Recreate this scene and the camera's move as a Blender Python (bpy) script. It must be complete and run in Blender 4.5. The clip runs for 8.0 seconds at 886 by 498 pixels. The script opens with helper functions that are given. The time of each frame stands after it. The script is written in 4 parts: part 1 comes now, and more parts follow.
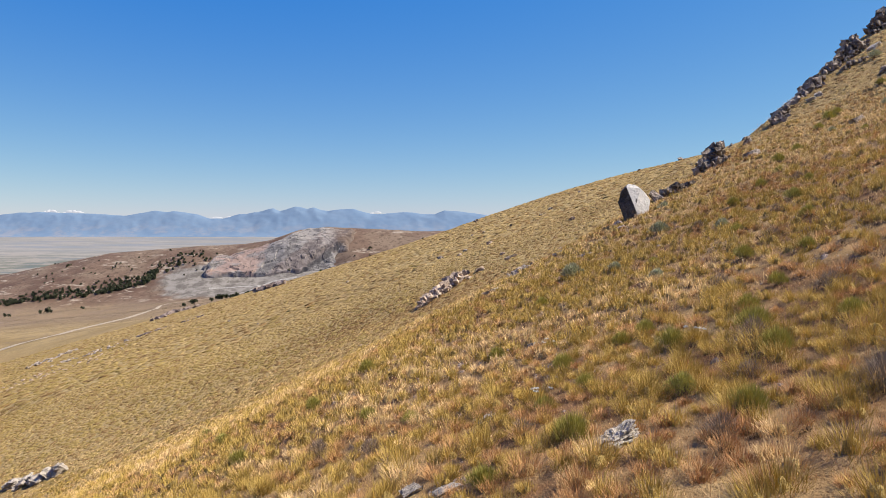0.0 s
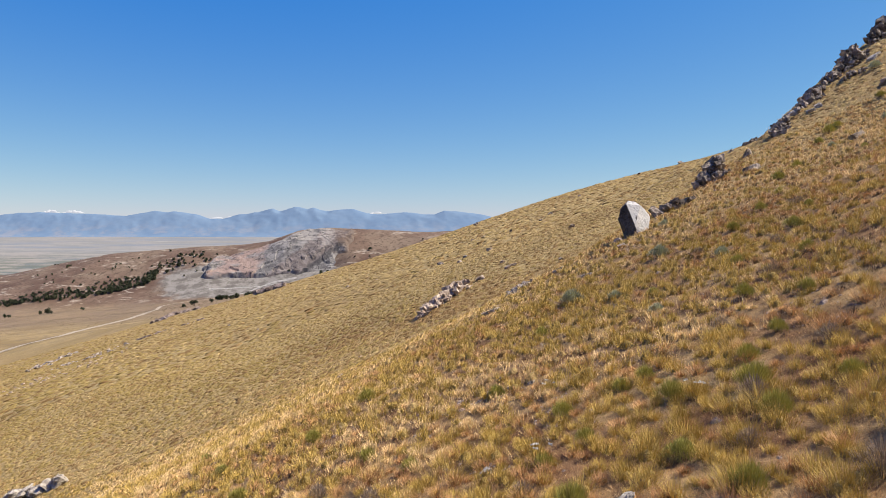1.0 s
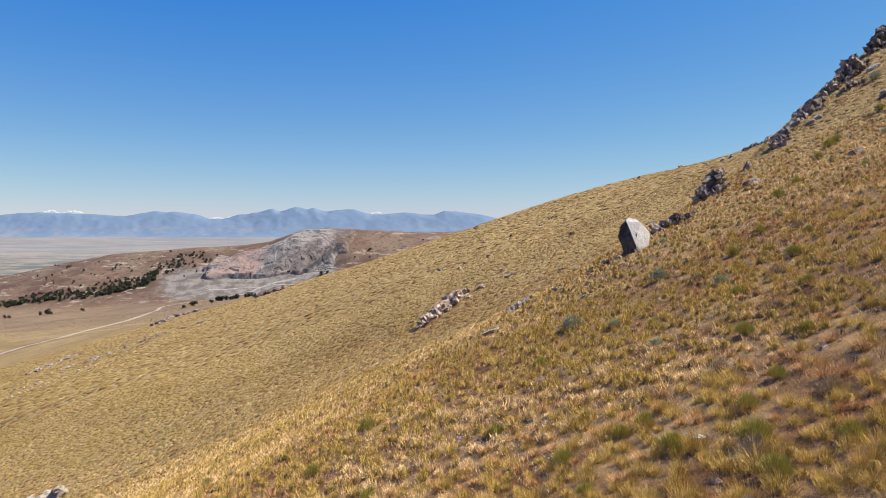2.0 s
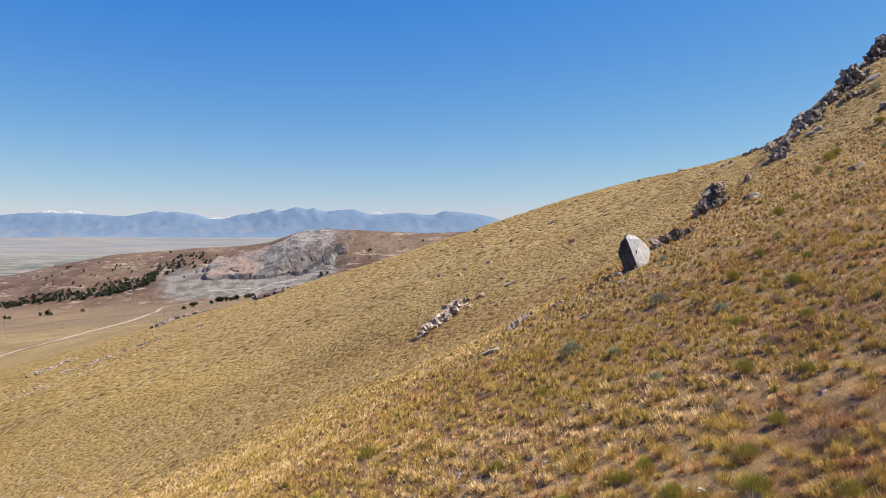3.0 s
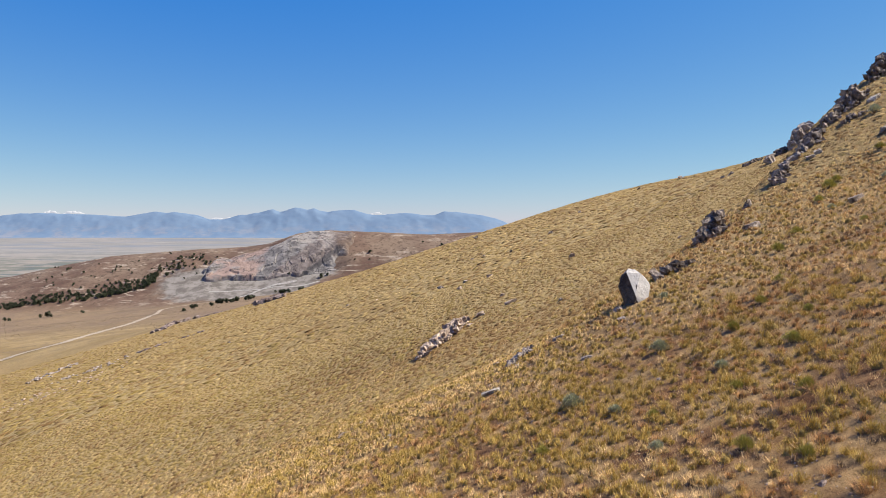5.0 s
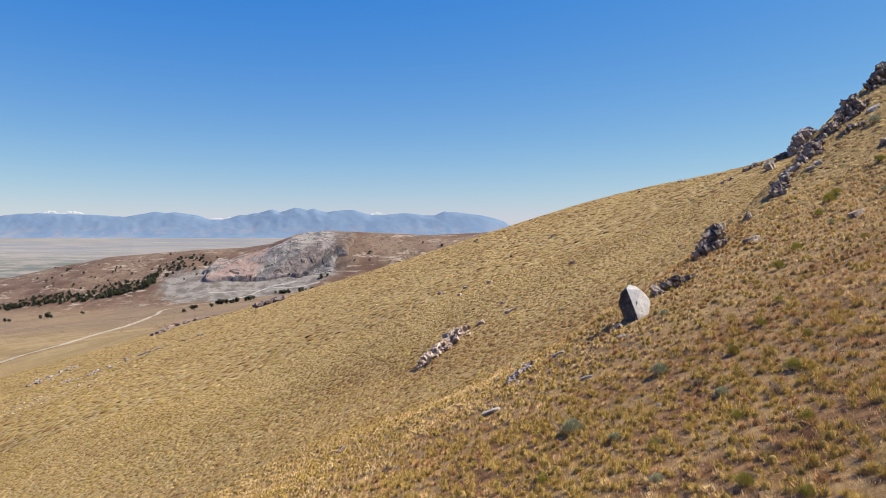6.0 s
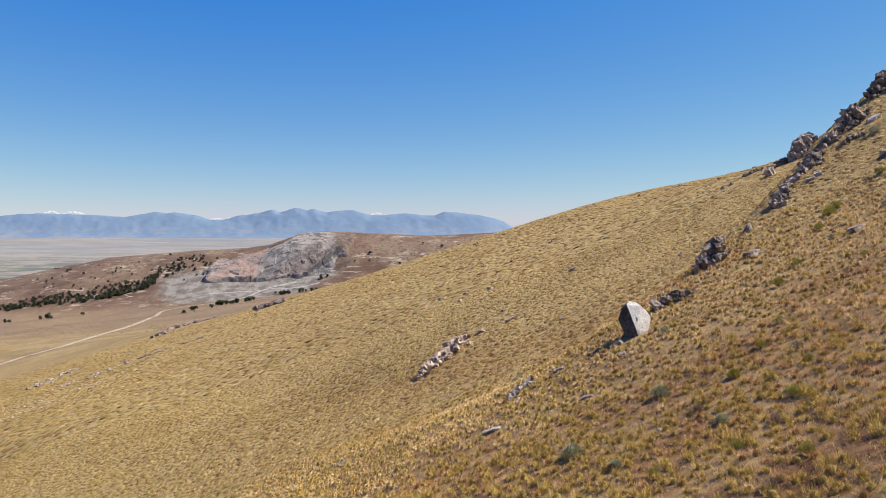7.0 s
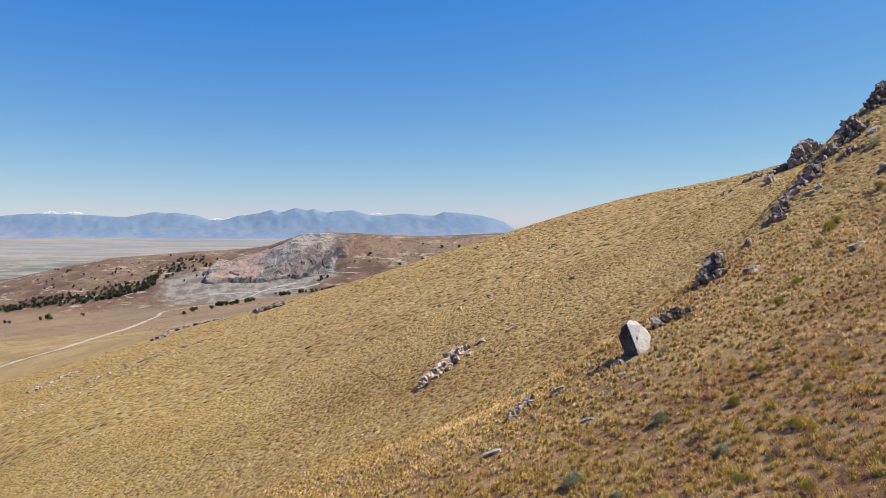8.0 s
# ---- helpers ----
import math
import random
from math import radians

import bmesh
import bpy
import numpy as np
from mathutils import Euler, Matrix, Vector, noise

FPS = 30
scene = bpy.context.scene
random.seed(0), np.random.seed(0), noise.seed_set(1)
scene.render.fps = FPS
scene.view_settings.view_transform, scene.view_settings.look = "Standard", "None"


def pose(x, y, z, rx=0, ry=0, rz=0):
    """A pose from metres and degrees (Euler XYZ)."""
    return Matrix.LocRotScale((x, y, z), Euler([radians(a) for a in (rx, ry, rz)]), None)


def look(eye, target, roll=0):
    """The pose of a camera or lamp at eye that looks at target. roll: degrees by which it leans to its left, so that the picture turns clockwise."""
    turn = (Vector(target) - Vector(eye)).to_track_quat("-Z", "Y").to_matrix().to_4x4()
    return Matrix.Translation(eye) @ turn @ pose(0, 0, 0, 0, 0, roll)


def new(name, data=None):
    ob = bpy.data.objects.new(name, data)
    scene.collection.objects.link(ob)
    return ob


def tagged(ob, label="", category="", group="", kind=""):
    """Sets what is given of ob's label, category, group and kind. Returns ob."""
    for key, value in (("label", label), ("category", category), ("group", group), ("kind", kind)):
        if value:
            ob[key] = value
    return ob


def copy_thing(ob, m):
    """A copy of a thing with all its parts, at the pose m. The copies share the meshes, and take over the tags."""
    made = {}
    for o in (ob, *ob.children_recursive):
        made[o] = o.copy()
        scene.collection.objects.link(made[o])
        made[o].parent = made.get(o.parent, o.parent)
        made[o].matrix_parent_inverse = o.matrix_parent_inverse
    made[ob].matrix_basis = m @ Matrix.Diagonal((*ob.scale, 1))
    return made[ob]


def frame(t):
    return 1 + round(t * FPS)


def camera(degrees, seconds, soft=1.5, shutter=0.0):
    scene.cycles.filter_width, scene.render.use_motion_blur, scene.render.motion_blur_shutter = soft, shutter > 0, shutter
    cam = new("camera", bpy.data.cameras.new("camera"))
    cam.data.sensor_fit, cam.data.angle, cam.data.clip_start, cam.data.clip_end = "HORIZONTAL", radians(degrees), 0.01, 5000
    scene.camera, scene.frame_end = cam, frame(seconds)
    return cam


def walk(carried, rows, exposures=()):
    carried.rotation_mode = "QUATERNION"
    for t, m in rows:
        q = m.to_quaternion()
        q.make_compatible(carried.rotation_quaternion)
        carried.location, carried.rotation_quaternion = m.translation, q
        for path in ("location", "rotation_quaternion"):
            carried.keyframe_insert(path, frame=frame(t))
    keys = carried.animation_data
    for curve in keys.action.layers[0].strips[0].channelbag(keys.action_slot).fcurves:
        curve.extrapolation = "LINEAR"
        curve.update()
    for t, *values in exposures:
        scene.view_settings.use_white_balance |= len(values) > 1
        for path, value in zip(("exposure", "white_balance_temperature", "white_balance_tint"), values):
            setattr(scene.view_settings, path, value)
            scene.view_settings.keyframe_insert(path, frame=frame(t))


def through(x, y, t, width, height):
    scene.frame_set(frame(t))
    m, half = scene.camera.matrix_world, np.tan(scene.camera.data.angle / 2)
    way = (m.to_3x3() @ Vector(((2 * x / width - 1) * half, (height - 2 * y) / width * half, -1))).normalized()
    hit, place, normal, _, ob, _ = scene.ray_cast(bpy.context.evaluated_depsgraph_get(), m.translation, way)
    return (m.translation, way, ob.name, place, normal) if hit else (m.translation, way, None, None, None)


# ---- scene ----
cam = camera(66.0, 8.0, 0.85)
# seconds, eye in metres, degrees by which the camera looks up, and its lean
PATH = [
    (0.0, 0.000, 0.000, 120.000, -2.200, -0.004),
    (0.5, 0.003, 0.017, 120.405, -2.198, -0.004),
    (1.0, 0.004, 0.032, 120.865, -2.196, -0.004),
    (1.5, 0.005, 0.046, 121.316, -2.194, -0.004),
    (3.0, 0.000, 0.080, 122.596, -2.187, -0.005),
    (3.5, -0.003, 0.088, 123.061, -2.185, -0.005),
    (4.0, -0.008, 0.095, 123.462, -2.183, -0.005),
    (4.5, -0.013, 0.101, 123.913, -2.181, -0.006),
    (6.0, -0.036, 0.110, 125.193, -2.175, -0.006),
    (6.5, -0.046, 0.111, 125.643, -2.173, -0.006),
    (7.0, -0.056, 0.110, 126.022, -2.171, -0.007),
    (7.5, -0.068, 0.107, 126.475, -2.169, -0.007),
    (8.0, -0.081, 0.104, 127.000, -2.166, -0.007),
]
walk(cam, [(t, pose(x, y, z, 90 + tilt, lean, 0)) for t, x, y, z, tilt, lean in PATH], [(0.0, 0.95, 6500.0, 10.0), (8.0, 0.95, 6500.0, 10.0)])

# ---- terrain ----
EYE = 120.0      # height of the first eye over the datum
# rise of the hillside in thousandths of the distance: one row per bearing (left to right), one column per doubling-like step of distance
HILL = [
    [-779, -727, -679, -642, -616, -580, -507, -433, -361, -286, -182],
    [-660, -603, -548, -504, -484, -464, -353, -316, -279, -235, -120],
    [-543, -481, -419, -376, -349, -383, -254, -235, -188, -159, -73],
    [-424, -359, -290, -275, -191, -259, -207, -136, -112, -79, -78],
    [-299, -245, -162, -159, -89, -108, -43, -25, -8, -17, -81],
    [-156, -141, -135, -75, 6, 53, 81, 55, 102, 50, -40],
    [14, 23, 15, 51, 137, 89, 290, 229, 128, 83, 11],
    [200, 214, 228, 256, 284, 284, 421, 374, 248, 159, 76],
    [391, 411, 431, 447, 448, 451, 487, 455, 359, 254, 153],
]
# two breaks of slope: distance, its change with bearing, softness, drop, bearing and spread of the drop, length over which it fades, growth of its softness downhill
SPUR = [41.98, -18.51, 160.76, 1.94, -1.81, -10.0, -0.1, 1.0, 89.33, 30.0]
KNOLL = [55.27, 29.55, 11.97, 1.98, -2.82, -10.0, 0.7, 0.38, 300.0, 0.0]
BACK = 12.0


def spline(f):
    return [(1 - f) ** 3 / 6, (3 * f ** 3 - 6 * f ** 2 + 4) / 6, (-3 * f ** 3 + 3 * f ** 2 + 3 * f + 1) / 6, f ** 3 / 6]


def smooth(f):
    f = np.clip(f, 0.0, 1.0)
    return f * f * (3 - 2 * f)


def breakline(q, a, y):
    yc = q[0] + q[1] * a + q[2] * a * a
    drop = (q[4] + q[5] * a) * np.exp(-((a - q[6]) / q[7]) ** 2)
    soft = q[3] + q[9] * np.maximum(-a - 0.18, 0)
    return drop / (1 + np.exp(-np.clip((y - yc) / soft, -30, 30))) * np.exp(-np.maximum(y - yc, 0) / q[8])


def lattice(ix, iy, seed):
    v = np.sin(ix * 127.1 + iy * 311.7 + seed * 74.7) * 43758.5453
    return v - np.floor(v)


def value_noise(x, y, size, seed=0, octaves=3):
    """Soft noise from -1 to 1 with features of that size in metres."""
    total, amp, norm = 0.0, 1.0, 0.0
    for k in range(octaves):
        u, v = x / size * 2 ** k + 17.3 * k, y / size * 2 ** k + 5.1 * k
        i, j = np.floor(u), np.floor(v)
        f, g = smooth(u - i), smooth(v - j)
        n = (lattice(i, j, seed) * (1 - f) + lattice(i + 1, j, seed) * f) * (1 - g) + (lattice(i, j + 1, seed) * (1 - f) + lattice(i + 1, j + 1, seed) * f) * g
        total, norm, amp = total + amp * (2 * n - 1), norm + amp, amp * 0.5
    return total / norm


NET = np.array(HILL) / 1000.0


def hillside(x, y):
    s = np.clip(y + BACK, 9.1, 310.0)
    a_full = x / s
    a = np.clip(a_full, -0.779, 0.779)
    fa, fb = (a + 0.78) / 1.56 * 6, np.clip((np.log(s) - 2.2) / 3.55 * 8, 0, 7.999)
    i, j = np.floor(fa).astype(int), np.floor(fb).astype(int)
    wa, wb = spline(fa - i), spline(fb - j)
    rise = sum(wa[k] * wb[m] * NET[i + k, j + m] for k in range(4) for m in range(4))
    z = rise * s + breakline(SPUR, a, s - BACK) + breakline(KNOLL, a, s - BACK)
    over = (a_full - a) * s
    return z + np.where(over > 0, 0.35 * over, 0.12 * over) * np.exp(-np.abs(over) / 120.0)


RIDGE_X = [-1600, -900, -650, -584, -498, -387, -300, -262, -217, -174, -72, -20, 82, 300, 700, 1600]
RIDGE_Z = [-112, -100, -76, -62, -45, -37, -32, -27, -11, -7, -11, -13, -9, -4, 0, 5]


def basin(x, y):
    """The plain below the hill, the low ridge with the quarry behind it and the valley floor beyond."""
    low = np.maximum(-20.0 + 0.0887 * np.clip(x, -700, 200) - 0.0558 * np.clip(y, 0, 900), -106.0)
    low = low - 2.0 * value_noise(x, y, 160, 3) * smooth((y - 200) / 200)
    crest = np.interp(x, RIDGE_X, RIDGE_Z) + 1.2 * value_noise(x, y, 60, 5)
    foot = 830 + 30 * value_noise(x, y * 0, 200, 9)
    up = smooth((y - foot) / (1030 - foot))
    z = low + np.maximum(crest - low, 0) * up ** 0.9 + 3.5 * value_noise(x, y, 60, 8, 5) * smooth((y - 780) / 80) * (1 - smooth((y - 985) / 45))
    # quarry: a level floor cut back into the slope, with a steep broken wall behind it
    inside = smooth((x + 345) / 40) * (1 - smooth((x + 165) / 45))
    wall = 912 + 9 * value_noise(x, y * 0, 38, 14, 3) + 0.10 * (x + 245)
    cut = -64.0 + 1.5 * value_noise(x, y, 30, 15) + 1.15 * np.maximum(y - wall, 0) - 0.12 * np.minimum(y - 850, 0)
    z = np.where(inside > 0, z - np.maximum(z - cut, 0) * inside, z)
    valley = -112.0 + 28.0 * (np.hypot(x * 0.5, y) - 1300.0) / 3200.0
    over = smooth((y - 1040) / np.where(x > -330, 500.0, 230.0))
    return np.where(y > 1040, z + (valley - z) * over, z)


def ground_z(x, y):
    x, y = np.asarray(x, float), np.asarray(y, float)
    far = smooth((y - 235) / 150 + np.clip(-x - 150, 0, 150) / 300)
    side = smooth((np.hypot(x, np.minimum(y, 0)) - 220) / 500)
    far = np.maximum(far, side)
    z = hillside(x, y) * (1 - far) + basin(x, y) * far
    dist = np.hypot(x, y + 3)
    z = z + 0.04 * value_noise(x, y, 1.1, 1, 2) * smooth((120 - dist) / 60) + 0.25 * value_noise(x, y, 7.0, 2, 3) * smooth((dist - 6) / 25) * smooth((500 - dist) / 200)
    return EYE + z


# ---- end of terrain ----

# ---- light ----
SUN_TO = Vector((0.60, 0.06, 0.78)).normalized()     # towards the sun
world = bpy.data.worlds.new("sky")
scene.world = world
world.use_nodes = True
wn, wl = world.node_tree.nodes, world.node_tree.links
sky = wn.new("ShaderNodeTexSky")
sky.sky_type, sky.sun_disc = "NISHITA", False
sky.sun_elevation = math.asin(SUN_TO.z)
sky.sun_rotation = math.atan2(SUN_TO.x, SUN_TO.y)
sky.altitude, sky.air_density, sky.dust_density, sky.ozone_density = 0, 1.0, 0.0, 1.0
wn["Background"].inputs["Strength"].default_value = 0.0609
# the deep blue of dry air: gain and lift of red, green and blue
split, merge = wn.new("ShaderNodeSeparateColor"), wn.new("ShaderNodeCombineColor")
wl.new(sky.outputs[0], split.inputs[0])
for channel, (gain, lift) in enumerate(((0.66, -0.75), (0.655, 0.16), (0.257, 4.50))):
    scaled, floor_of = wn.new("ShaderNodeMath"), wn.new("ShaderNodeMath")
    scaled.operation, floor_of.operation = "MULTIPLY_ADD", "MAXIMUM"
    scaled.inputs[1].default_value, scaled.inputs[2].default_value, floor_of.inputs[1].default_value = gain, lift, 0.3
    wl.new(split.outputs[channel], scaled.inputs[0])
    wl.new(scaled.outputs[0], floor_of.inputs[0])
    wl.new(floor_of.outputs[0], merge.inputs[channel])
wl.new(merge.outputs[0], wn["Background"].inputs["Color"])
sun = new("sun", bpy.data.lights.new("sun", "SUN"))
sun.data.energy, sun.data.angle, sun.data.color = 5.0, radians(0.53), (1.0, 0.90, 0.74)
sun.matrix_world = look(SUN_TO * 300 + Vector((0, 0, EYE)), (0, 0, EYE))


# ---- materials ----
def nodes_of(name):
    m = bpy.data.materials.new(name)
    m.use_nodes = True
    t = m.node_tree
    t.nodes.clear()
    return m, t


class Graph:
    """A few short words for building node materials."""

    def __init__(self, name):
        self.m, self.t = nodes_of(name)
        self.out = self.t.nodes.new("ShaderNodeOutputMaterial")
        self.geo = self.t.nodes.new("ShaderNodeNewGeometry")
        self.pos = self.geo.outputs["Position"]

    def link(self, a, b):
        self.t.links.new(a, b)

    def put(self, socket, value):
        if isinstance(value, bpy.types.NodeSocket):
            self.link(value, socket)
        else:
            socket.default_value = value

    def noise(self, size, detail=4.0, rough=0.55, stretch=(1, 1, 1), shift=(0, 0, 0), local=False, turn=(0, 0, 0)):
        mp = self.t.nodes.new("ShaderNodeMapping")
        if local:
            tc = self.t.nodes.new("ShaderNodeTexCoord")
            self.link(tc.outputs["Object"], mp.inputs["Vector"])
        else:
            self.link(self.pos, mp.inputs["Vector"])
        mp.inputs["Scale"].default_value = [k / size for k in stretch]
        mp.inputs["Location"].default_value, mp.inputs["Rotation"].default_value = shift, turn
        n = self.t.nodes.new("ShaderNodeTexNoise")
        n.inputs["Scale"].default_value, n.inputs["Detail"].default_value, n.inputs["Roughness"].default_value = 1.0, detail, rough
        self.link(mp.outputs[0], n.inputs["Vector"])
        return n.outputs["Fac"]

    def step(self, value, lo, hi, a=0.0, b=1.0):
        n = self.t.nodes.new("ShaderNodeMapRange")
        n.interpolation_type = "SMOOTHSTEP"
        for i, v in enumerate((value, lo, hi, a, b)):
            self.put(n.inputs[i], v)
        return n.outputs[0]

    def sum(self, kind, a, b=0.0):
        n = self.t.nodes.new("ShaderNodeMath")
        n.operation = kind
        self.put(n.inputs[0], a)
        self.put(n.inputs[1], b)
        return n.outputs[0]

    def mix(self, fac, a, b, blend="MIX"):
        n = self.t.nodes.new("ShaderNodeMix")
        n.data_type, n.blend_type = "RGBA", blend
        for key, v in ((0, fac), (6, a), (7, b)):
            self.put(n.inputs[key], (*v, 1.0) if isinstance(v, tuple) and len(v) == 3 else v)
        return n.outputs[2]

    def axis(self, k):
        n = self.t.nodes.new("ShaderNodeSeparateXYZ")
        self.link(self.pos, n.inputs[0])
        return n.outputs[k]

    def bump(self, height, strength, distance):
        n = self.t.nodes.new("ShaderNodeBump")
        n.inputs["Strength"].default_value, n.inputs["Distance"].default_value = strength, distance
        self.link(height, n.inputs["Height"])
        return n.outputs[0]

    def surface(self, color, rough=0.9, normal=None, through=0.0, specular=0.2):
        p = self.t.nodes.new("ShaderNodeBsdfPrincipled")
        self.put(p.inputs["Base Color"], (*color, 1.0) if isinstance(color, tuple) else color)
        self.put(p.inputs["Roughness"], rough)
        p.inputs["Specular IOR Level"].default_value = specular
        if normal is not None:
            self.link(normal, p.inputs["Normal"])
        last = p.outputs[0]
        if through:
            tr = self.t.nodes.new("ShaderNodeBsdfTranslucent")
            self.put(tr.inputs["Color"], (*color, 1.0) if isinstance(color, tuple) else color)
            mx = self.t.nodes.new("ShaderNodeMixShader")
            mx.inputs[0].default_value = through
            self.link(last, mx.inputs[1])
            self.link(tr.outputs[0], mx.inputs[2])
            last = mx.outputs[0]
        self.link(last, self.out.inputs["Surface"])
        return self.m


def ground_material():
    g = Graph("dry_hill_ground")
    x, y = g.axis(0), g.axis(1)
    fine, mid, broad = g.noise(0.35, 5), g.noise(3.0, 4), g.noise(22.0, 4)
    soil = g.mix(g.step(fine, 0.35, 0.65), (0.105, 0.050, 0.024), (0.21, 0.118, 0.058))
    straw = g.mix(g.step(fine, 0.3, 0.7), (0.21, 0.135, 0.063), (0.35, 0.24, 0.115))
    hill = g.mix(g.step(mid, 0.36, 0.62), soil, straw)
    litter = g.noise(0.045, 3, 0.7)
    hill = g.mix(g.step(litter, 0.55, 0.68, 0.0, 0.45), hill, (0.269, 0.176, 0.084))
    hill = g.mix(g.step(litter, 0.46, 0.34, 0.0, 0.7), hill, (0.06, 0.034, 0.021))
    hill = g.mix(g.step(broad, 0.5, 0.68, 0.0, 0.6), hill, (0.143, 0.070, 0.035))
    far_grass = g.mix(g.step(g.noise(0.8, 4, 0.7), 0.40, 0.60), (0.20, 0.145, 0.066), (0.34, 0.258, 0.122))
    far_grass = g.mix(g.step(g.noise(35.0, 4), 0.42, 0.66, 0.0, 0.75), far_grass, (0.235, 0.158, 0.068))
    hill = g.mix(g.step(y, 20.0, 52.0), hill, far_grass)
    # plain below the hill
    wander = g.sum("MULTIPLY", g.sum("SUBTRACT", g.noise(140.0, 5), 0.5), 260.0)
    yw = g.sum("ADD", y, wander)
    plain = g.mix(g.step(g.noise(60.0, 6, 0.65, (1, 0.5, 1)), 0.4, 0.62), (0.197, 0.141, 0.088), (0.151, 0.109, 0.077))
    plain = g.mix(g.step(g.noise(24.0, 5), 0.6, 0.75, 0.0, 0.6), plain, (0.294, 0.239, 0.172))
    plain = g.mix(g.step(yw, 560.0, 380.0, 0.0, 0.75), plain, g.mix(g.step(g.noise(30.0, 5), 0.4, 0.6), (0.190, 0.135, 0.055), (0.290, 0.215, 0.105)))
    plain = g.mix(g.step(g.noise(10.0, 6, 0.75), 0.48, 0.62, 0.0, 0.6), plain, (0.150, 0.113, 0.072))
    plain = g.mix(g.step(g.noise(3.0, 5, 0.75), 0.54, 0.62, 0.0, 0.7), plain, (0.120, 0.092, 0.060))
    ridge = g.mix(g.step(g.noise(45.0, 8, 0.7), 0.36, 0.64), (0.088, 0.055, 0.042), (0.147, 0.101, 0.074))
    ridge = g.mix(g.step(g.noise(90.0, 4, 0.6, shift=(5, 5, 0)), 0.45, 0.6, 0.0, 0.8), ridge, (0.168, 0.126, 0.092))
    ridge = g.mix(g.step(g.noise(14.0, 6, 0.7), 0.58, 0.70, 0.0, 0.8), ridge, (0.302, 0.244, 0.189))
    ledge = g.sum("ABSOLUTE", g.sum("SUBTRACT", g.noise(70.0, 6, 0.6, (0.35, 1.0, 3.0), (2, 9, 4)), 0.5))
    ridge = g.mix(g.sum("MULTIPLY", g.step(ledge, 0.02, 0.006), g.step(g.noise(25.0, 3), 0.46, 0.6)), ridge, (0.277, 0.231, 0.185))
    ridge = g.mix(g.step(g.noise(5.0, 4, 0.7), 0.52, 0.60, 0.0, 0.8), ridge, (0.071, 0.050, 0.038))
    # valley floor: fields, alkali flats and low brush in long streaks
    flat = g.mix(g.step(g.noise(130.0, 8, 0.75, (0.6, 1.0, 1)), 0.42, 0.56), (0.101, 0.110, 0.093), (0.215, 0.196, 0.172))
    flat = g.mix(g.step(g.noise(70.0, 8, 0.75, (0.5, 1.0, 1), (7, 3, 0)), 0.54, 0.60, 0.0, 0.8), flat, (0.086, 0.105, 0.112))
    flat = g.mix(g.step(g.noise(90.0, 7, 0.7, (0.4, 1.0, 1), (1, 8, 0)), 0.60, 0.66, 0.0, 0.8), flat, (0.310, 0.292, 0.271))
    # haze put into the colour: the floor pales with distance, farthest streaks turn blue
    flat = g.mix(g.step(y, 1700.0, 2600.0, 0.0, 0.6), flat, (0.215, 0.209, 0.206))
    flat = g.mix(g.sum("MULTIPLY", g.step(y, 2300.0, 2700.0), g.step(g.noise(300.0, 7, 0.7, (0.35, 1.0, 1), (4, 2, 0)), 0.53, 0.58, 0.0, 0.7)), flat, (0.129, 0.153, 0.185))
    col = g.mix(g.step(yw, 200.0, 330.0), hill, plain)
    col = g.mix(g.step(g.sum("ADD", y, g.sum("MULTIPLY", wander, 0.25)), 800.0, 870.0), col, ridge)
    # grey spoil and floor of the quarry
    dx, dy = g.sum("DIVIDE", g.sum("ADD", x, 262.0), 120.0), g.sum("DIVIDE", g.sum("SUBTRACT", y, 898.0), 62.0)
    rad = g.sum("ADD", g.sum("SQRT", g.sum("ADD", g.sum("MULTIPLY", dx, dx), g.sum("MULTIPLY", dy, dy))), g.sum("MULTIPLY", g.sum("SUBTRACT", g.noise(35.0, 5), 0.5), 0.9))
    spoil = g.mix(g.step(g.noise(14.0, 8, 0.72), 0.40, 0.60), (0.110, 0.100, 0.090), (0.215, 0.200, 0.182))
    spoil = g.mix(g.step(g.noise(5.0, 5, 0.7), 0.56, 0.66, 0.0, 0.7), spoil, (0.075, 0.070, 0.058))
    col = g.mix(g.step(rad, 1.05, 0.82, 0.0, 0.95), col, spoil)
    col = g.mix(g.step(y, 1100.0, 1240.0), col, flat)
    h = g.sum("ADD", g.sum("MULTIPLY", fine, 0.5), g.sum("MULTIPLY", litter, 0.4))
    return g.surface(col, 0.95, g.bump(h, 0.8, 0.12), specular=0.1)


def blade_material(name, dark, light, patch, through=0.10):
    """Grass: a shade of its own for each tuft and, less, for each blade; patches of ground share one."""
    g = Graph(name)
    tint = g.t.nodes.new("ShaderNodeAttribute")
    tint.attribute_name = "tint"
    own = g.sum("ADD", g.sum("MULTIPLY", tint.outputs["Fac"], 0.65), g.sum("MULTIPLY", g.geo.outputs["Random Per Island"], 0.35))
    c = g.mix(own, dark, light)
    c = g.mix(g.step(g.noise(2.6, 3), 0.38, 0.62, 0.0, 0.5), c, patch)
    c = g.mix(g.step(g.noise(14.0, 4), 0.45, 0.65, 0.0, 0.4), c, tuple(0.8 * v for v in dark))
    c = g.mix(g.step(g.noise(0.06, 3, 0.7), 0.45, 0.62, 0.0, 0.35), c, tuple(0.6 * v for v in dark))
    return g.surface(c, 0.7, through=through, specular=0.2)


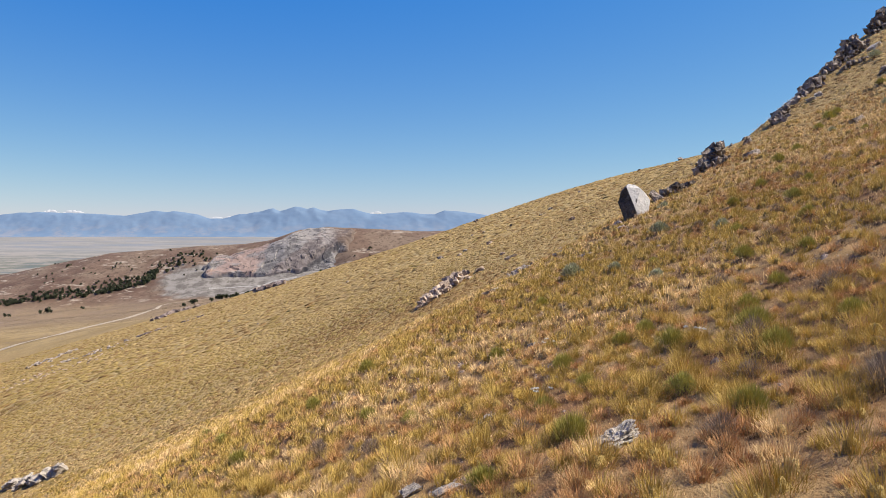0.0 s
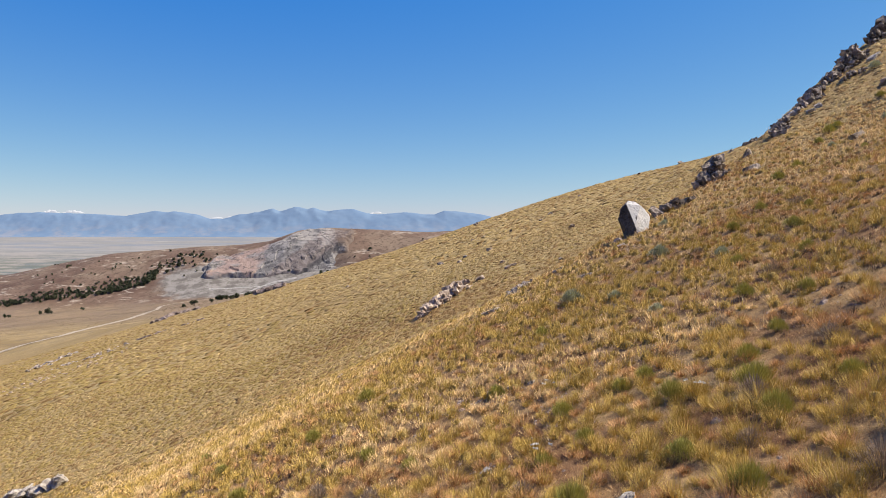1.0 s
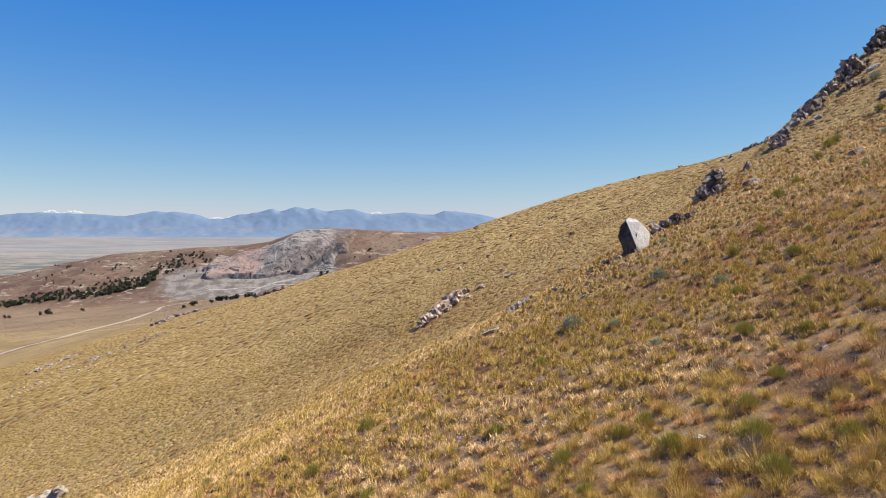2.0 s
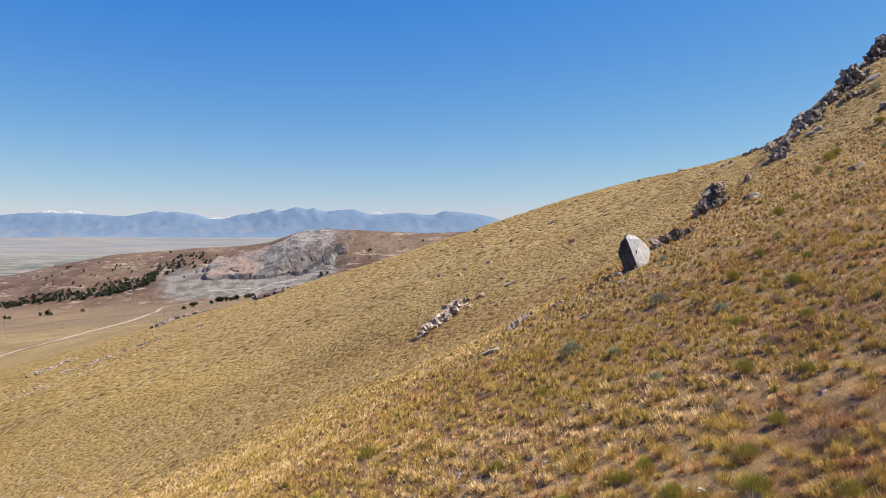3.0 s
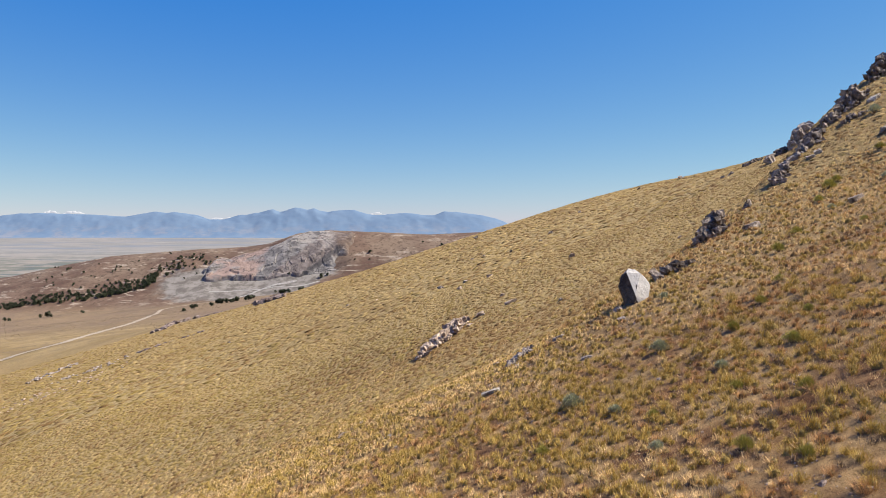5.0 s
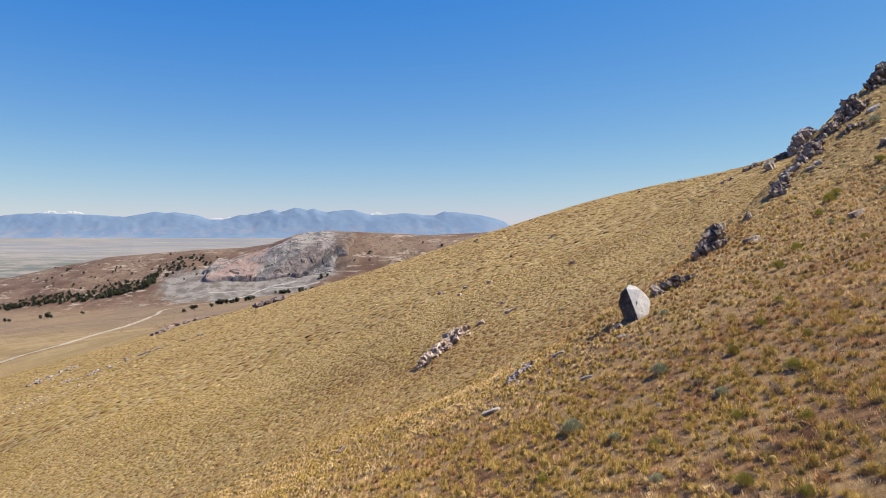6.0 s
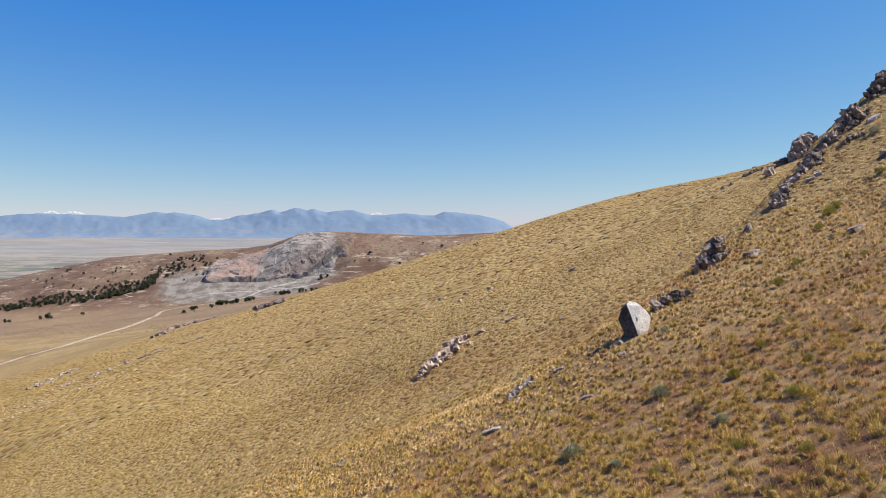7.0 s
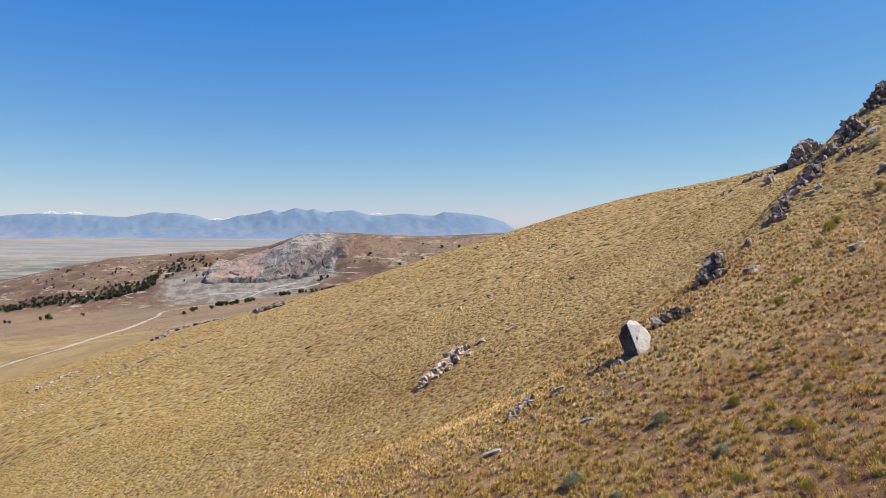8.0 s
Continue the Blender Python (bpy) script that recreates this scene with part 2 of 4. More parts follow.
def rock_material(name, dark, light, stain, grain=1.0, wear=0.6, relief=0.10):
    g = Graph(name)
    n1, n2, n3 = g.noise(0.09 * grain, 6, 0.65), g.noise(0.6 * grain, 5, 0.6), g.noise(0.25 * grain, 4, 0.6, shift=(4, 1, 9))
    c = g.mix(g.step(n2, 0.35, 0.65), dark, light)
    c = g.mix(g.step(n1, 0.5, 0.75, 0.0, wear), c, tuple(0.6 * v for v in dark))
    c = g.mix(g.step(n3, 0.58, 0.7, 0.0, 0.8), c, stain)
    h = g.sum("ADD", n1, g.sum("MULTIPLY", n2, 2.0))
    return g.surface(c, 0.88, g.bump(h, 1.0, relief * grain), specular=0.2)


GROUND = ground_material()
STRAW = blade_material("straw_grass", (0.52, 0.34, 0.145), (0.93, 0.68, 0.36), (0.85, 0.61, 0.30))
OLIVE = blade_material("olive_grass", (0.31, 0.205, 0.041), (0.64, 0.45, 0.13), (0.52, 0.36, 0.082))
RUSSET = blade_material("russet_grass", (0.37, 0.175, 0.066), (0.66, 0.395, 0.178), (0.60, 0.38, 0.165))
# near-black brown for added tufts that imitate shade between the tussocks
DARK_GAP = blade_material("dark_gap", (0.052, 0.033, 0.022), (0.163, 0.103, 0.069), (0.103, 0.065, 0.043), 0.05)
GREY_TWIG = blade_material("grey_twigs", (0.146, 0.099, 0.073), (0.396, 0.310, 0.232), (0.327, 0.258, 0.181), 0.1)


def matted_material(name, dark, light):
    """Tussocks matted by distance: the mean shade of blades and the gaps between them, uneven from clump to clump."""
    g = Graph(name)
    tint = g.t.nodes.new("ShaderNodeAttribute")
    tint.attribute_name = "tint"
    c = g.mix(tint.outputs["Fac"], dark, light)
    fine = g.noise(0.14, 4, 0.7)
    c = g.mix(g.step(fine, 0.42, 0.62, 0.0, 0.45), c, tuple(0.7 * v for v in dark))
    c = g.mix(g.step(g.noise(9.0, 5, 0.6), 0.46, 0.64, 0.0, 0.45), c, dark)
    c = g.mix(g.step(g.noise(26.0, 4, 0.55, (1.0, 1.6, 1.0)), 0.48, 0.62, 0.0, 0.45), c, tuple(0.8 * v for v in dark))
    return g.surface(c, 0.9, g.bump(fine, 1.0, 0.09), specular=0.1)


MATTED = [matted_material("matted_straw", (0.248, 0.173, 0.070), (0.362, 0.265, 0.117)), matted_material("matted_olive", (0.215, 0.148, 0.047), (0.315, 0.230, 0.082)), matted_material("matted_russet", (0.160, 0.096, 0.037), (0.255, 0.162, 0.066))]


# ---- ground ----
def mesh_object(name, verts, faces, material, smooth_faces=False, tint=None):
    """One mesh from numpy arrays: verts (n, 3) and faces (m, 3) or (m, 4); tint: a shade from 0 to 1 for each vertex."""
    me = bpy.data.meshes.new(name)
    n, k = faces.shape
    me.vertices.add(len(verts))
    me.vertices.foreach_set("co", np.ascontiguousarray(verts, dtype=np.float32).ravel())
    me.loops.add(n * k)
    me.loops.foreach_set("vertex_index", np.ascontiguousarray(faces, dtype=np.int32).ravel())
    me.polygons.add(n)
    me.polygons.foreach_set("loop_start", np.arange(0, n * k, k, dtype=np.int32))
    me.polygons.foreach_set("use_smooth", np.full(n, smooth_faces))
    me.update(calc_edges=True)
    if tint is not None:
        me.attributes.new("tint", "FLOAT", "POINT").data.foreach_set("value", np.ascontiguousarray(tint, dtype=np.float32))
    me.materials.append(material)
    return new(name, me)


def grid_faces(rows, cols, closed=False):
    i, j = np.meshgrid(np.arange(rows - 1), np.arange(cols if closed else cols - 1), indexing="ij")
    k = (j + 1) % cols
    return np.stack([i * cols + j, i * cols + k, (i + 1) * cols + k, (i + 1) * cols + j], -1).reshape(-1, 4)


def build_ground():
    wide = np.concatenate([np.linspace(-0.70, 0.70, 241), np.linspace(0.72, 2 * math.pi - 0.72, 70)[1:-1]])
    r = np.concatenate([[0.5], 2.0 * (760 / 2.0) ** np.linspace(0, 1, 260), np.linspace(760, 1090, 110)[1:], 1090 * (4880 / 1090) ** np.linspace(0, 1, 60)[1:]])
    rr, aa = np.meshgrid(r, wide, indexing="ij")
    x, y = rr * np.sin(aa), rr * np.cos(aa) - BACK
    verts = np.stack([x, y, ground_z(x, y)], -1).reshape(-1, 3)
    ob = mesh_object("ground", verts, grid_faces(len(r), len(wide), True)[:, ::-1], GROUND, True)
    return tagged(ob, "dry grassy hillside, plain and pale valley floor", "ground", kind="structure")


build_ground()


# ---- far mountains ----
def mountain_material():
    g = Graph("hazed_mountain_rock")
    # the haze of distance is put into the rock colour: blue, patchily paler below
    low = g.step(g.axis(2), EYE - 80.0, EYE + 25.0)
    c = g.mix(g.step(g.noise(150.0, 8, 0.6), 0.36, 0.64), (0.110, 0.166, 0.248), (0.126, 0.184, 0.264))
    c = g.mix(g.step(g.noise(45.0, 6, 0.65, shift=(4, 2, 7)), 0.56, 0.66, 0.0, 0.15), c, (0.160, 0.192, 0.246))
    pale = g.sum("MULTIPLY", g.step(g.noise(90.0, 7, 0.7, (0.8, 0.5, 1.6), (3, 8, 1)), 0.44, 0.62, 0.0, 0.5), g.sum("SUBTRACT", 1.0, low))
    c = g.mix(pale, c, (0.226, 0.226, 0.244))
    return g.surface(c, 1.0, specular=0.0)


# skyline of the range as tangents of bearing and of height
RANGE_X = [-1.3, -0.95, -0.8, -0.649, -0.623, -0.6, -0.55, -0.527, -0.493, -0.465, -0.443, -0.42, -0.406, -0.392, -0.364, -0.342, -0.325, -0.298, -0.287, -0.271, -0.249, -0.239, -0.228, -0.216, -0.209, -0.199, -0.189, -0.18, -0.169, -0.149,
           -0.13, -0.119, -0.105, -0.092, -0.072, -0.047, -0.028, -0.012, 0.002, 0.019, 0.036, 0.056, 0.077, 0.089, 0.104, 0.125, 0.16, 0.3]
RANGE_Z = [8, 10, 15, 11.4, 14.7, 15.3, 15.3, 13.6, 12.5, 10.2, 14.7, 18.1, 15.9, 17.0, 13.6, 6.9, 5.5, 12.6, 13.1, 16.4, 20.9, 18.1, 20.3, 23.6, 22.5, 20.0, 22.8, 19.2, 17.3, 20.2,
           20.2, 16.4, 13.5, 13.3, 14.8, 16.1, 13.1, 12.8, 18.1, 17.3, 15.6, 13.1, 8.2, 3.2, -5.8, -14, -20, -24]


def build_mountains():
    u, v = np.linspace(-1.25, 0.30, 620), np.linspace(0, 1, 54)
    vv, uu = np.meshgrid(v, u, indexing="ij")
    y = 4120 + 560 * vv
    x = uu * y
    line = np.interp(u, RANGE_X, RANGE_Z) / 1000 * 4600
    broad = np.convolve(np.pad(line, 40, mode="edge"), np.hanning(81) / np.hanning(81).sum(), mode="valid")
    top = broad + (line - broad) * smooth((vv - 0.45) / 0.35)       # the peaks sink into broad flanks
    foot = -88.0
    spur = np.abs(value_noise(x + 0.35 * y, y * 0.8, 130, 21, 5))
    shape = smooth(vv / 0.80) ** 1.15
    z = foot + (top - foot) * np.clip(shape - 0.24 * spur * shape * (1 - vv), 0, 1)
    z = z + 5.0 * value_noise(x, y, 60, 23, 4) * vv
    z = np.where(vv > 0.82, top + (vv - 0.82) * -500 + 2.5 * value_noise(x, y, 45, 25, 2) + 9.0 * (0.35 - np.abs(value_noise(x, y * 0, 120, 26, 3))), z)
    z = np.where(vv < 0.03, foot - 12, z)
    verts = np.stack([x, y, z + EYE], -1).reshape(-1, 3)
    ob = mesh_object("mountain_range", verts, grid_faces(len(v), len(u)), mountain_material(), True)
    return tagged(ob, "hazy blue mountain range beyond the valley", "mountains", kind="structure")


build_mountains()


# ---- low clouds behind the range ----
def cloud_material():
    g = Graph("cloud_white")
    m = g.surface((0.14, 0.14, 0.145), 1.0, specular=0.0)
    # an added glow gives most of the white and keeps undersides from darkening
    for node in g.t.nodes:
        if node.type == "BSDF_PRINCIPLED":
            node.inputs["Emission Color"].default_value, node.inputs["Emission Strength"].default_value = (0.80, 0.82, 0.86, 1.0), 0.36
    return m


CLOUD = cloud_material()


def build_cloud(number, bearing, rise, width, height):
    rnd = random.Random(number)
    bm = bmesh.new()
    for k in range(9):
        f = rnd.uniform(-1, 1)
        m = Matrix.Translation((f * width * 0.5, rnd.uniform(-10, 10), rnd.uniform(0, 0.5) * height * (1 - f * f))) @ Matrix.Diagonal((width * rnd.uniform(0.10, 0.22), 15, height * rnd.uniform(0.3, 0.55) * (1.1 - abs(f) * 0.6), 1))
        bmesh.ops.create_icosphere(bm, subdivisions=2, radius=1.0, matrix=m)
    for v in bm.verts:
        v.co.z = max(v.co.z, 0.12 * height)
    me = bpy.data.meshes.new("cloud")
    bm.to_mesh(me)
    bm.free()
    me.materials.append(CLOUD)
    me.shade_smooth()
    ob = new("cloud_%d" % number, me)
    ob.location = (bearing * 4850, 4850, EYE + rise * 4850)
    return tagged(ob, "small white cloud low over the mountains", "cloud", kind="structure")


build_cloud(1, -0.575, 0.0142, 105, 36)
build_cloud(2, -0.541, 0.0138, 125, 34)
build_cloud(3, -0.318, 0.0058, 200, 26)
build_cloud(4, -0.095, 0.0124, 150, 22)


# ---- grass ----
rng = np.random.default_rng(11)


# low stones that the grass leaves free: x, y, radius
LOW_STONES = [(2.06, 7.72, 0.36), (0.05, 8.1, 0.25), (-0.4, 8.5, 0.25), (2.04, 29.4, 0.6), (5.95, 35.0, 0.5), (6.07, 28.7, 0.4), (4.0, 35.0, 0.6), (3.6, 34.4, 0.5), (9.7, 34.6, 0.7), (0.68, 10.9, 0.22), (2.02, 15.4, 0.2)]


def sites_in(near, far, cell):
    """Sites a cell apart, each shifted at random, over the part of the hillside between two distances."""
    half = 0.72 * far + 3.0
    gx, gy = np.meshgrid(np.arange(-half, half, cell), np.arange(near, far, cell), indexing="ij")
    x, y = gx.ravel() + rng.uniform(-0.48, 0.48, gx.size) * cell, gy.ravel() + rng.uniform(-0.48, 0.48, gx.size) * cell
    ok = slope_in_sight(x, y)
    for cx, cy, r in LOW_STONES:
        ok &= np.hypot(x - cx, y - cy) > r
    return x[ok], y[ok]


def slope_in_sight(x, y):
    """The fan of hillside ahead, without the hollow that drops away below it."""
    return (np.abs(x) < 0.72 * y + 3.0) & (ground_z(x, y) > EYE - 0.45 * y - 0.9)


def unit(v):
    return v / np.linalg.norm(v, axis=1)[:, None]


def blades(x, y, per, height, width, lean, base, bent=False, size=None, tint=None):
    """Tufts of grass: 'per' fine tapering blades on each site, fanning out from its foot; bent ones droop at the tip.
    Returns verts, triangles and the tint of each vertex."""
    n = len(x)
    z = ground_z(x, y)
    size = rng.uniform(0.55, 1.35, n) if size is None else size
    tint = rng.random(n) if tint is None else tint
    heading, sway = rng.uniform(0, 2 * math.pi, n), rng.uniform(0.0, 0.32, n)     # each tuft leans its own way
    k = np.repeat(np.arange(n), per)
    m = len(k)
    turn, out = rng.uniform(0, 2 * math.pi, m), np.sqrt(rng.random(m))
    level = 0.0 if bent else rng.random(m) ** 0.8 * (1 - 0.45 * out ** 2)        # short blades start all through the dome
    h = height * size[k] * rng.uniform(0.5, 1.1, m) * (1.1 - 0.3 * out) * (1.0 if bent else 0.62)
    reach = base * size[k] * out * (0.5 if bent else 1.0)
    foot = np.stack([x[k] + reach * np.cos(turn), y[k] + reach * np.sin(turn), z[k] - 0.05 + 0.62 * height * size[k] * level], -1)
    tilt = np.abs(lean * out * rng.uniform(0.6, 1.2, m) + rng.normal(0, 0.15, m))
    swing = turn + rng.normal(0, 0.5, m)
    push = np.stack([np.cos(heading) * sway, np.sin(heading) * sway, np.zeros(n)], -1)[k]
    round_way = np.stack([np.cos(swing), np.sin(swing), np.zeros(m)], -1)
    rise = np.array([0.0, 0.0, 1.0])
    way = unit(round_way * np.sin(tilt)[:, None] + rise * np.cos(tilt)[:, None] + push)
    face = swing + math.pi / 2 + rng.normal(0, 0.5, m)
    side = np.stack([np.cos(face), np.sin(face), np.zeros(m)], -1) * (width * rng.uniform(0.6, 1.3, m))[:, None]
    if not bent:
        verts = np.stack([foot - side, foot + side, foot + way * h[:, None]], 1).reshape(-1, 3)
        return verts, np.arange(3 * m).reshape(-1, 3), np.repeat(tint[k], 3)
    middle = foot + way * 0.55 * h[:, None]
    bow = rng.uniform(0.25, 1.1, m)
    tip = middle + unit(way + round_way * bow[:, None] + push) * 0.5 * h[:, None]
    verts = np.stack([foot - 0.7 * side, foot + 0.7 * side, middle - side, middle + side, tip], 1).reshape(-1, 3)
    at = 5 * np.arange(m)[:, None]
    faces = np.stack([at + (0, 1, 3), at + (0, 3, 2), at + (2, 3, 4)], 1).reshape(-1, 3)
    return verts, faces, np.repeat(tint[k], 5)


def domes(x, y, height, base, sides, size=None):
    """The matted heart of each tussock: an uneven low dome."""
    n = len(x)
    size = rng.uniform(0.6, 1.25, n) + 0.5 * (rng.random(n) < 0.12) if size is None else size
    t = np.linspace(0, 2 * math.pi, sides, endpoint=False)[None, :] + rng.uniform(0, 1, n)[:, None]
    rings = []
    for reach, rise in ((1.0, -0.12), (0.66, 0.62)):
        r = base * size[:, None] * reach * rng.uniform(0.7, 1.3, (n, sides))
        px, py = x[:, None] + r * np.cos(t), y[:, None] + r * np.sin(t)
        rings.append(np.stack([px, py, ground_z(px, py) + height * size[:, None] * rise * rng.uniform(0.6, 1.4, (n, sides))], -1))
    top = np.stack([x, y, ground_z(x, y) + height * size], -1)[:, None]
    k = np.arange(sides)
    j = (k + 1) % sides
    one = np.concatenate([np.stack([k, j, j + sides], -1), np.stack([k, j + sides, k + sides], -1), np.stack([k + sides, j + sides, np.full(sides, 2 * sides)], -1)])
    faces = (one[None] + (2 * sides + 1) * np.arange(n)[:, None, None]).reshape(-1, 3)
    return np.concatenate([*rings, top], 1).reshape(-1, 3), faces, np.repeat(rng.random(n), 2 * sides + 1)


def patch(x, y, size, seed, lo, hi):
    return smooth((value_noise(x, y, size, seed, 3) - lo) / (hi - lo))


def bare(x, y):
    return patch(x, y, 2.4, 31, 0.22, 0.42)


def green_share(x, y):
    low = smooth((10 - x * 0.2 - np.hypot(x, y - 10) * 0.12) / 8)
    upper = 0.38 * smooth((x - 1.0) / 3.5) * (1 - smooth((y - 20) / 12))
    return np.clip(0.14 + 0.6 * low + upper, 0, 1) * (0.5 + 0.5 * patch(x, y, 5.0, 41, -0.25, 0.2))


def russet_share(x, y):
    near = 0.6 * smooth((9 - np.hypot(x - 4, y - 4)) / 4)
    return np.clip(0.18 + 0.5 * patch(x, y, 6.0, 51, 0.0, 0.35) * (0.3 + 0.7 * smooth((40 - np.hypot(x - 6, y - 8)) / 30)) + near, 0, 1)


# kinds of tuft: name, label, material, height, lean, foot radius
TUFTS = [
    ("straw_bunchgrass", "pale straw bunchgrass covering the hillside", STRAW, 0.30, 0.9, 0.19),
    ("olive_bunchgrass", "olive-green bunchgrass tussocks on the hillside", OLIVE, 0.30, 0.75, 0.185),
    ("russet_bunchgrass", "reddish-brown dried bunchgrass on the hillside", RUSSET, 0.26, 0.9, 0.185),
    # added dark tufts: the shade of gaps, given as colour
    ("dark_gap_tufts", "low dark brown dead brush between the tussocks", DARK_GAP, 0.17, 1.3, 0.13),
    ("grey_dead_brush", "low grey dead brush between the tussocks", GREY_TWIG, 0.21, 1.2, 0.12),
]
# bands of distance: nearest and farthest metre, spacing, blades per tuft, half width of a blade, growth of the tufts, share of the matted heart
BANDS = [(2.5, 14, 0.35, 300, 0.0032, 1.0, 0.62), (14, 28, 0.35, 112, 0.0067, 1.0, 0.84), (28, 48, 0.37, 52, 0.0095, 1.0, 1.0)]


def swale(x, y):
    """Share of browner growth along the hollow between the spur and the far slope."""
    return np.exp(-((y - 57 + 0.75 * (x - 2)) / 6.5) ** 2) * smooth((x + 22) / 14) * (1 - smooth((x - 12) / 12))


def kinds_at(x, y):
    """Which kind of tuft stands on each site; -1: none."""
    green, russet, gap, low = green_share(x, y), 0.42 * russet_share(x, y) + 0.10 * smooth((x - 4) / 8), bare(x, y), swale(x, y)
    # share of the dark tufts that stand in for shaded gaps
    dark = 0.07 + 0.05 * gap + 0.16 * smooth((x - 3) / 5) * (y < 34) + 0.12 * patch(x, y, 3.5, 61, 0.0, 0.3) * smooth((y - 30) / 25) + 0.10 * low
    grey = np.where(y < 60, 0.05, 0.0)
    green, russet = green * (1 - dark - grey), russet + 0.65 * low
    kind, r = np.zeros(len(x), int), rng.random(len(x))
    at = np.zeros(len(x))
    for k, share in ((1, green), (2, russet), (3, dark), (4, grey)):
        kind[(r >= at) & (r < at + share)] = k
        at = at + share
    kind[rng.random(len(x)) < 0.02 + 0.14 * gap] = -1
    return kind


def tufts(heaps, hearts, x, y, per, width, growth, heart=1.0, bent=False):
    kind = kinds_at(x, y)
    for k, (_, _, _, height, lean, base) in enumerate(TUFTS):
        at = kind == k
        n = int(at.sum())
        size, tint = rng.uniform(0.55, 1.15, n) + 0.45 * (rng.random(n) < 0.15), rng.random(n)
        per_kind = per if k < 3 else per // 2
        if k < 3 and heart:
            hearts[k].append(domes(x[at], y[at], 0.52 * heart * height * growth ** 0.5, 0.70 * heart * base * growth, 5, size))
        if bent:
            heaps[k].append(blades(x[at], y[at], per_kind // 6, height, width, lean, base, True, size, tint))
            per_kind = per_kind * 5 // 6
        heaps[k].append(blades(x[at], y[at], per_kind, height * growth ** 0.5, width, lean, base * growth, False, size, tint))


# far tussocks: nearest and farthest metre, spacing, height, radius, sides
FAR_BANDS = [(45, 95, 0.47, 0.085, 0.27, 4), (95, 250, 1.22, 0.14, 0.64, 4)]


def grow_tufts():
    heaps, hearts = [[] for _ in TUFTS], [[] for _ in MATTED]
    for near, far, cell, per, width, growth, heart in BANDS:
        tufts(heaps, hearts, *sites_in(near, far, cell), per, width, growth, heart, far < 20)
    for near, far, cell, height, base, sides in FAR_BANDS:
        x, y = sites_in(near, far, cell)
        kind = kinds_at(x, y)
        kind[kind > 2] = 2
        for k in range(3):
            hearts[k].append(domes(x[kind == k], y[kind == k], height, base, sides))
            thin = (kind == k) & (y < 95)
            heaps[k].append(blades(x[thin], y[thin], 4, 0.20, 0.011, 0.8, 0.16))
    # thinner cover over the rest of the hill round about: reach, spacing, blades, half width
    for inner, outer, cell, per, width in ((1.0, 14, 0.55, 34, 0.008), (14, 60, 1.5, 12, 0.022)):
        x, y = [v.ravel() for v in np.meshgrid(np.arange(-outer, outer, cell), np.arange(-outer, outer, cell))]
        x, y = x + rng.uniform(-0.5, 0.5, len(x)) * cell, y + rng.uniform(-0.5, 0.5, len(x)) * cell
        away = np.hypot(x, y)
        rest_of = ~slope_in_sight(x, y) & (away > inner) & (away < outer)
        tufts(heaps, hearts, x[rest_of], y[rest_of], per, width, 1.2, 0.0)
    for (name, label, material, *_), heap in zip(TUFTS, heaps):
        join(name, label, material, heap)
    for shade, material, heap in zip(("straw", "olive", "russet"), MATTED, hearts):
        join("matted_%s_tussocks" % shade, "matted %s hearts of dry grass tussocks on the hillside" % shade, material, heap, True)


def join(name, label, material, heap, smooth_faces=False):
    vs, fs, ts, at = [], [], [], 0
    for v, f, t in heap:
        vs.append(v)
        fs.append(f + at)
        ts.append(t)
        at += len(v)
    return tagged(mesh_object(name, np.concatenate(vs), np.concatenate(fs), material, smooth_faces, np.concatenate(ts)), label, "grass", kind="stuff")


def grow_short(name, label, material, share, cells):
    """Thin short grass and litter that fill the ground between the tussocks."""
    heap = []
    for near, far, cell, per, width in cells:
        x, y = sites_in(near, far, cell)
        ok = rng.random(len(x)) < share(x, y)
        heap.append(blades(x[ok], y[ok], per, 0.17, width, 1.0, cell * 0.7))
    join(name, label, material, heap)


grow_tufts()
grow_short("russet_cheatgrass", "thin reddish-brown cheatgrass between the tussocks", RUSSET, lambda x, y: np.clip(0.15 + 0.9 * russet_share(x, y), 0, 1), ((2.0, 11, 0.13, 14, 0.0018), (11, 30, 0.25, 10, 0.0042), (30, 70, 0.50, 8, 0.010)))
grow_short("pale_grass_litter", "pale dry grass litter between the tussocks", STRAW, lambda x, y: np.clip(0.95 - 0.5 * russet_share(x, y) - 0.5 * bare(x, y), 0, 1), ((2.0, 11, 0.15, 14, 0.0024), (11, 30, 0.22, 10, 0.0075), (30, 60, 0.40, 8, 0.016)))


# ---- stones ----
STONE_DARK = rock_material("dark_outcrop_rock", (0.075, 0.058, 0.047), (0.35, 0.292, 0.245), (0.28, 0.19, 0.13))
BOULDER_GREY = rock_material("pale_boulder_rock", (0.39, 0.38, 0.37), (0.48, 0.465, 0.45), (0.44, 0.415, 0.385), 1.5, 0.15, 0.02)
# the boulder again, with the shade of its unlit side in the colour
SHADE_SIDE = rock_material("boulder_shade_rock", (0.05, 0.045, 0.045), (0.13, 0.12, 0.115), (0.09, 0.075, 0.065))
STONE_TAN = rock_material("tan_ledge_rock", (0.27, 0.20, 0.15), (0.48, 0.38, 0.295), (0.27, 0.235, 0.21))
STONE_PALE = rock_material("pale_slab_rock", (0.25, 0.215, 0.18), (0.44, 0.395, 0.34), (0.26, 0.215, 0.175))
STONE_WARM = rock_material("warm_grey_rock", (0.165, 0.135, 0.118), (0.41, 0.355, 0.31), (0.36, 0.26, 0.19))


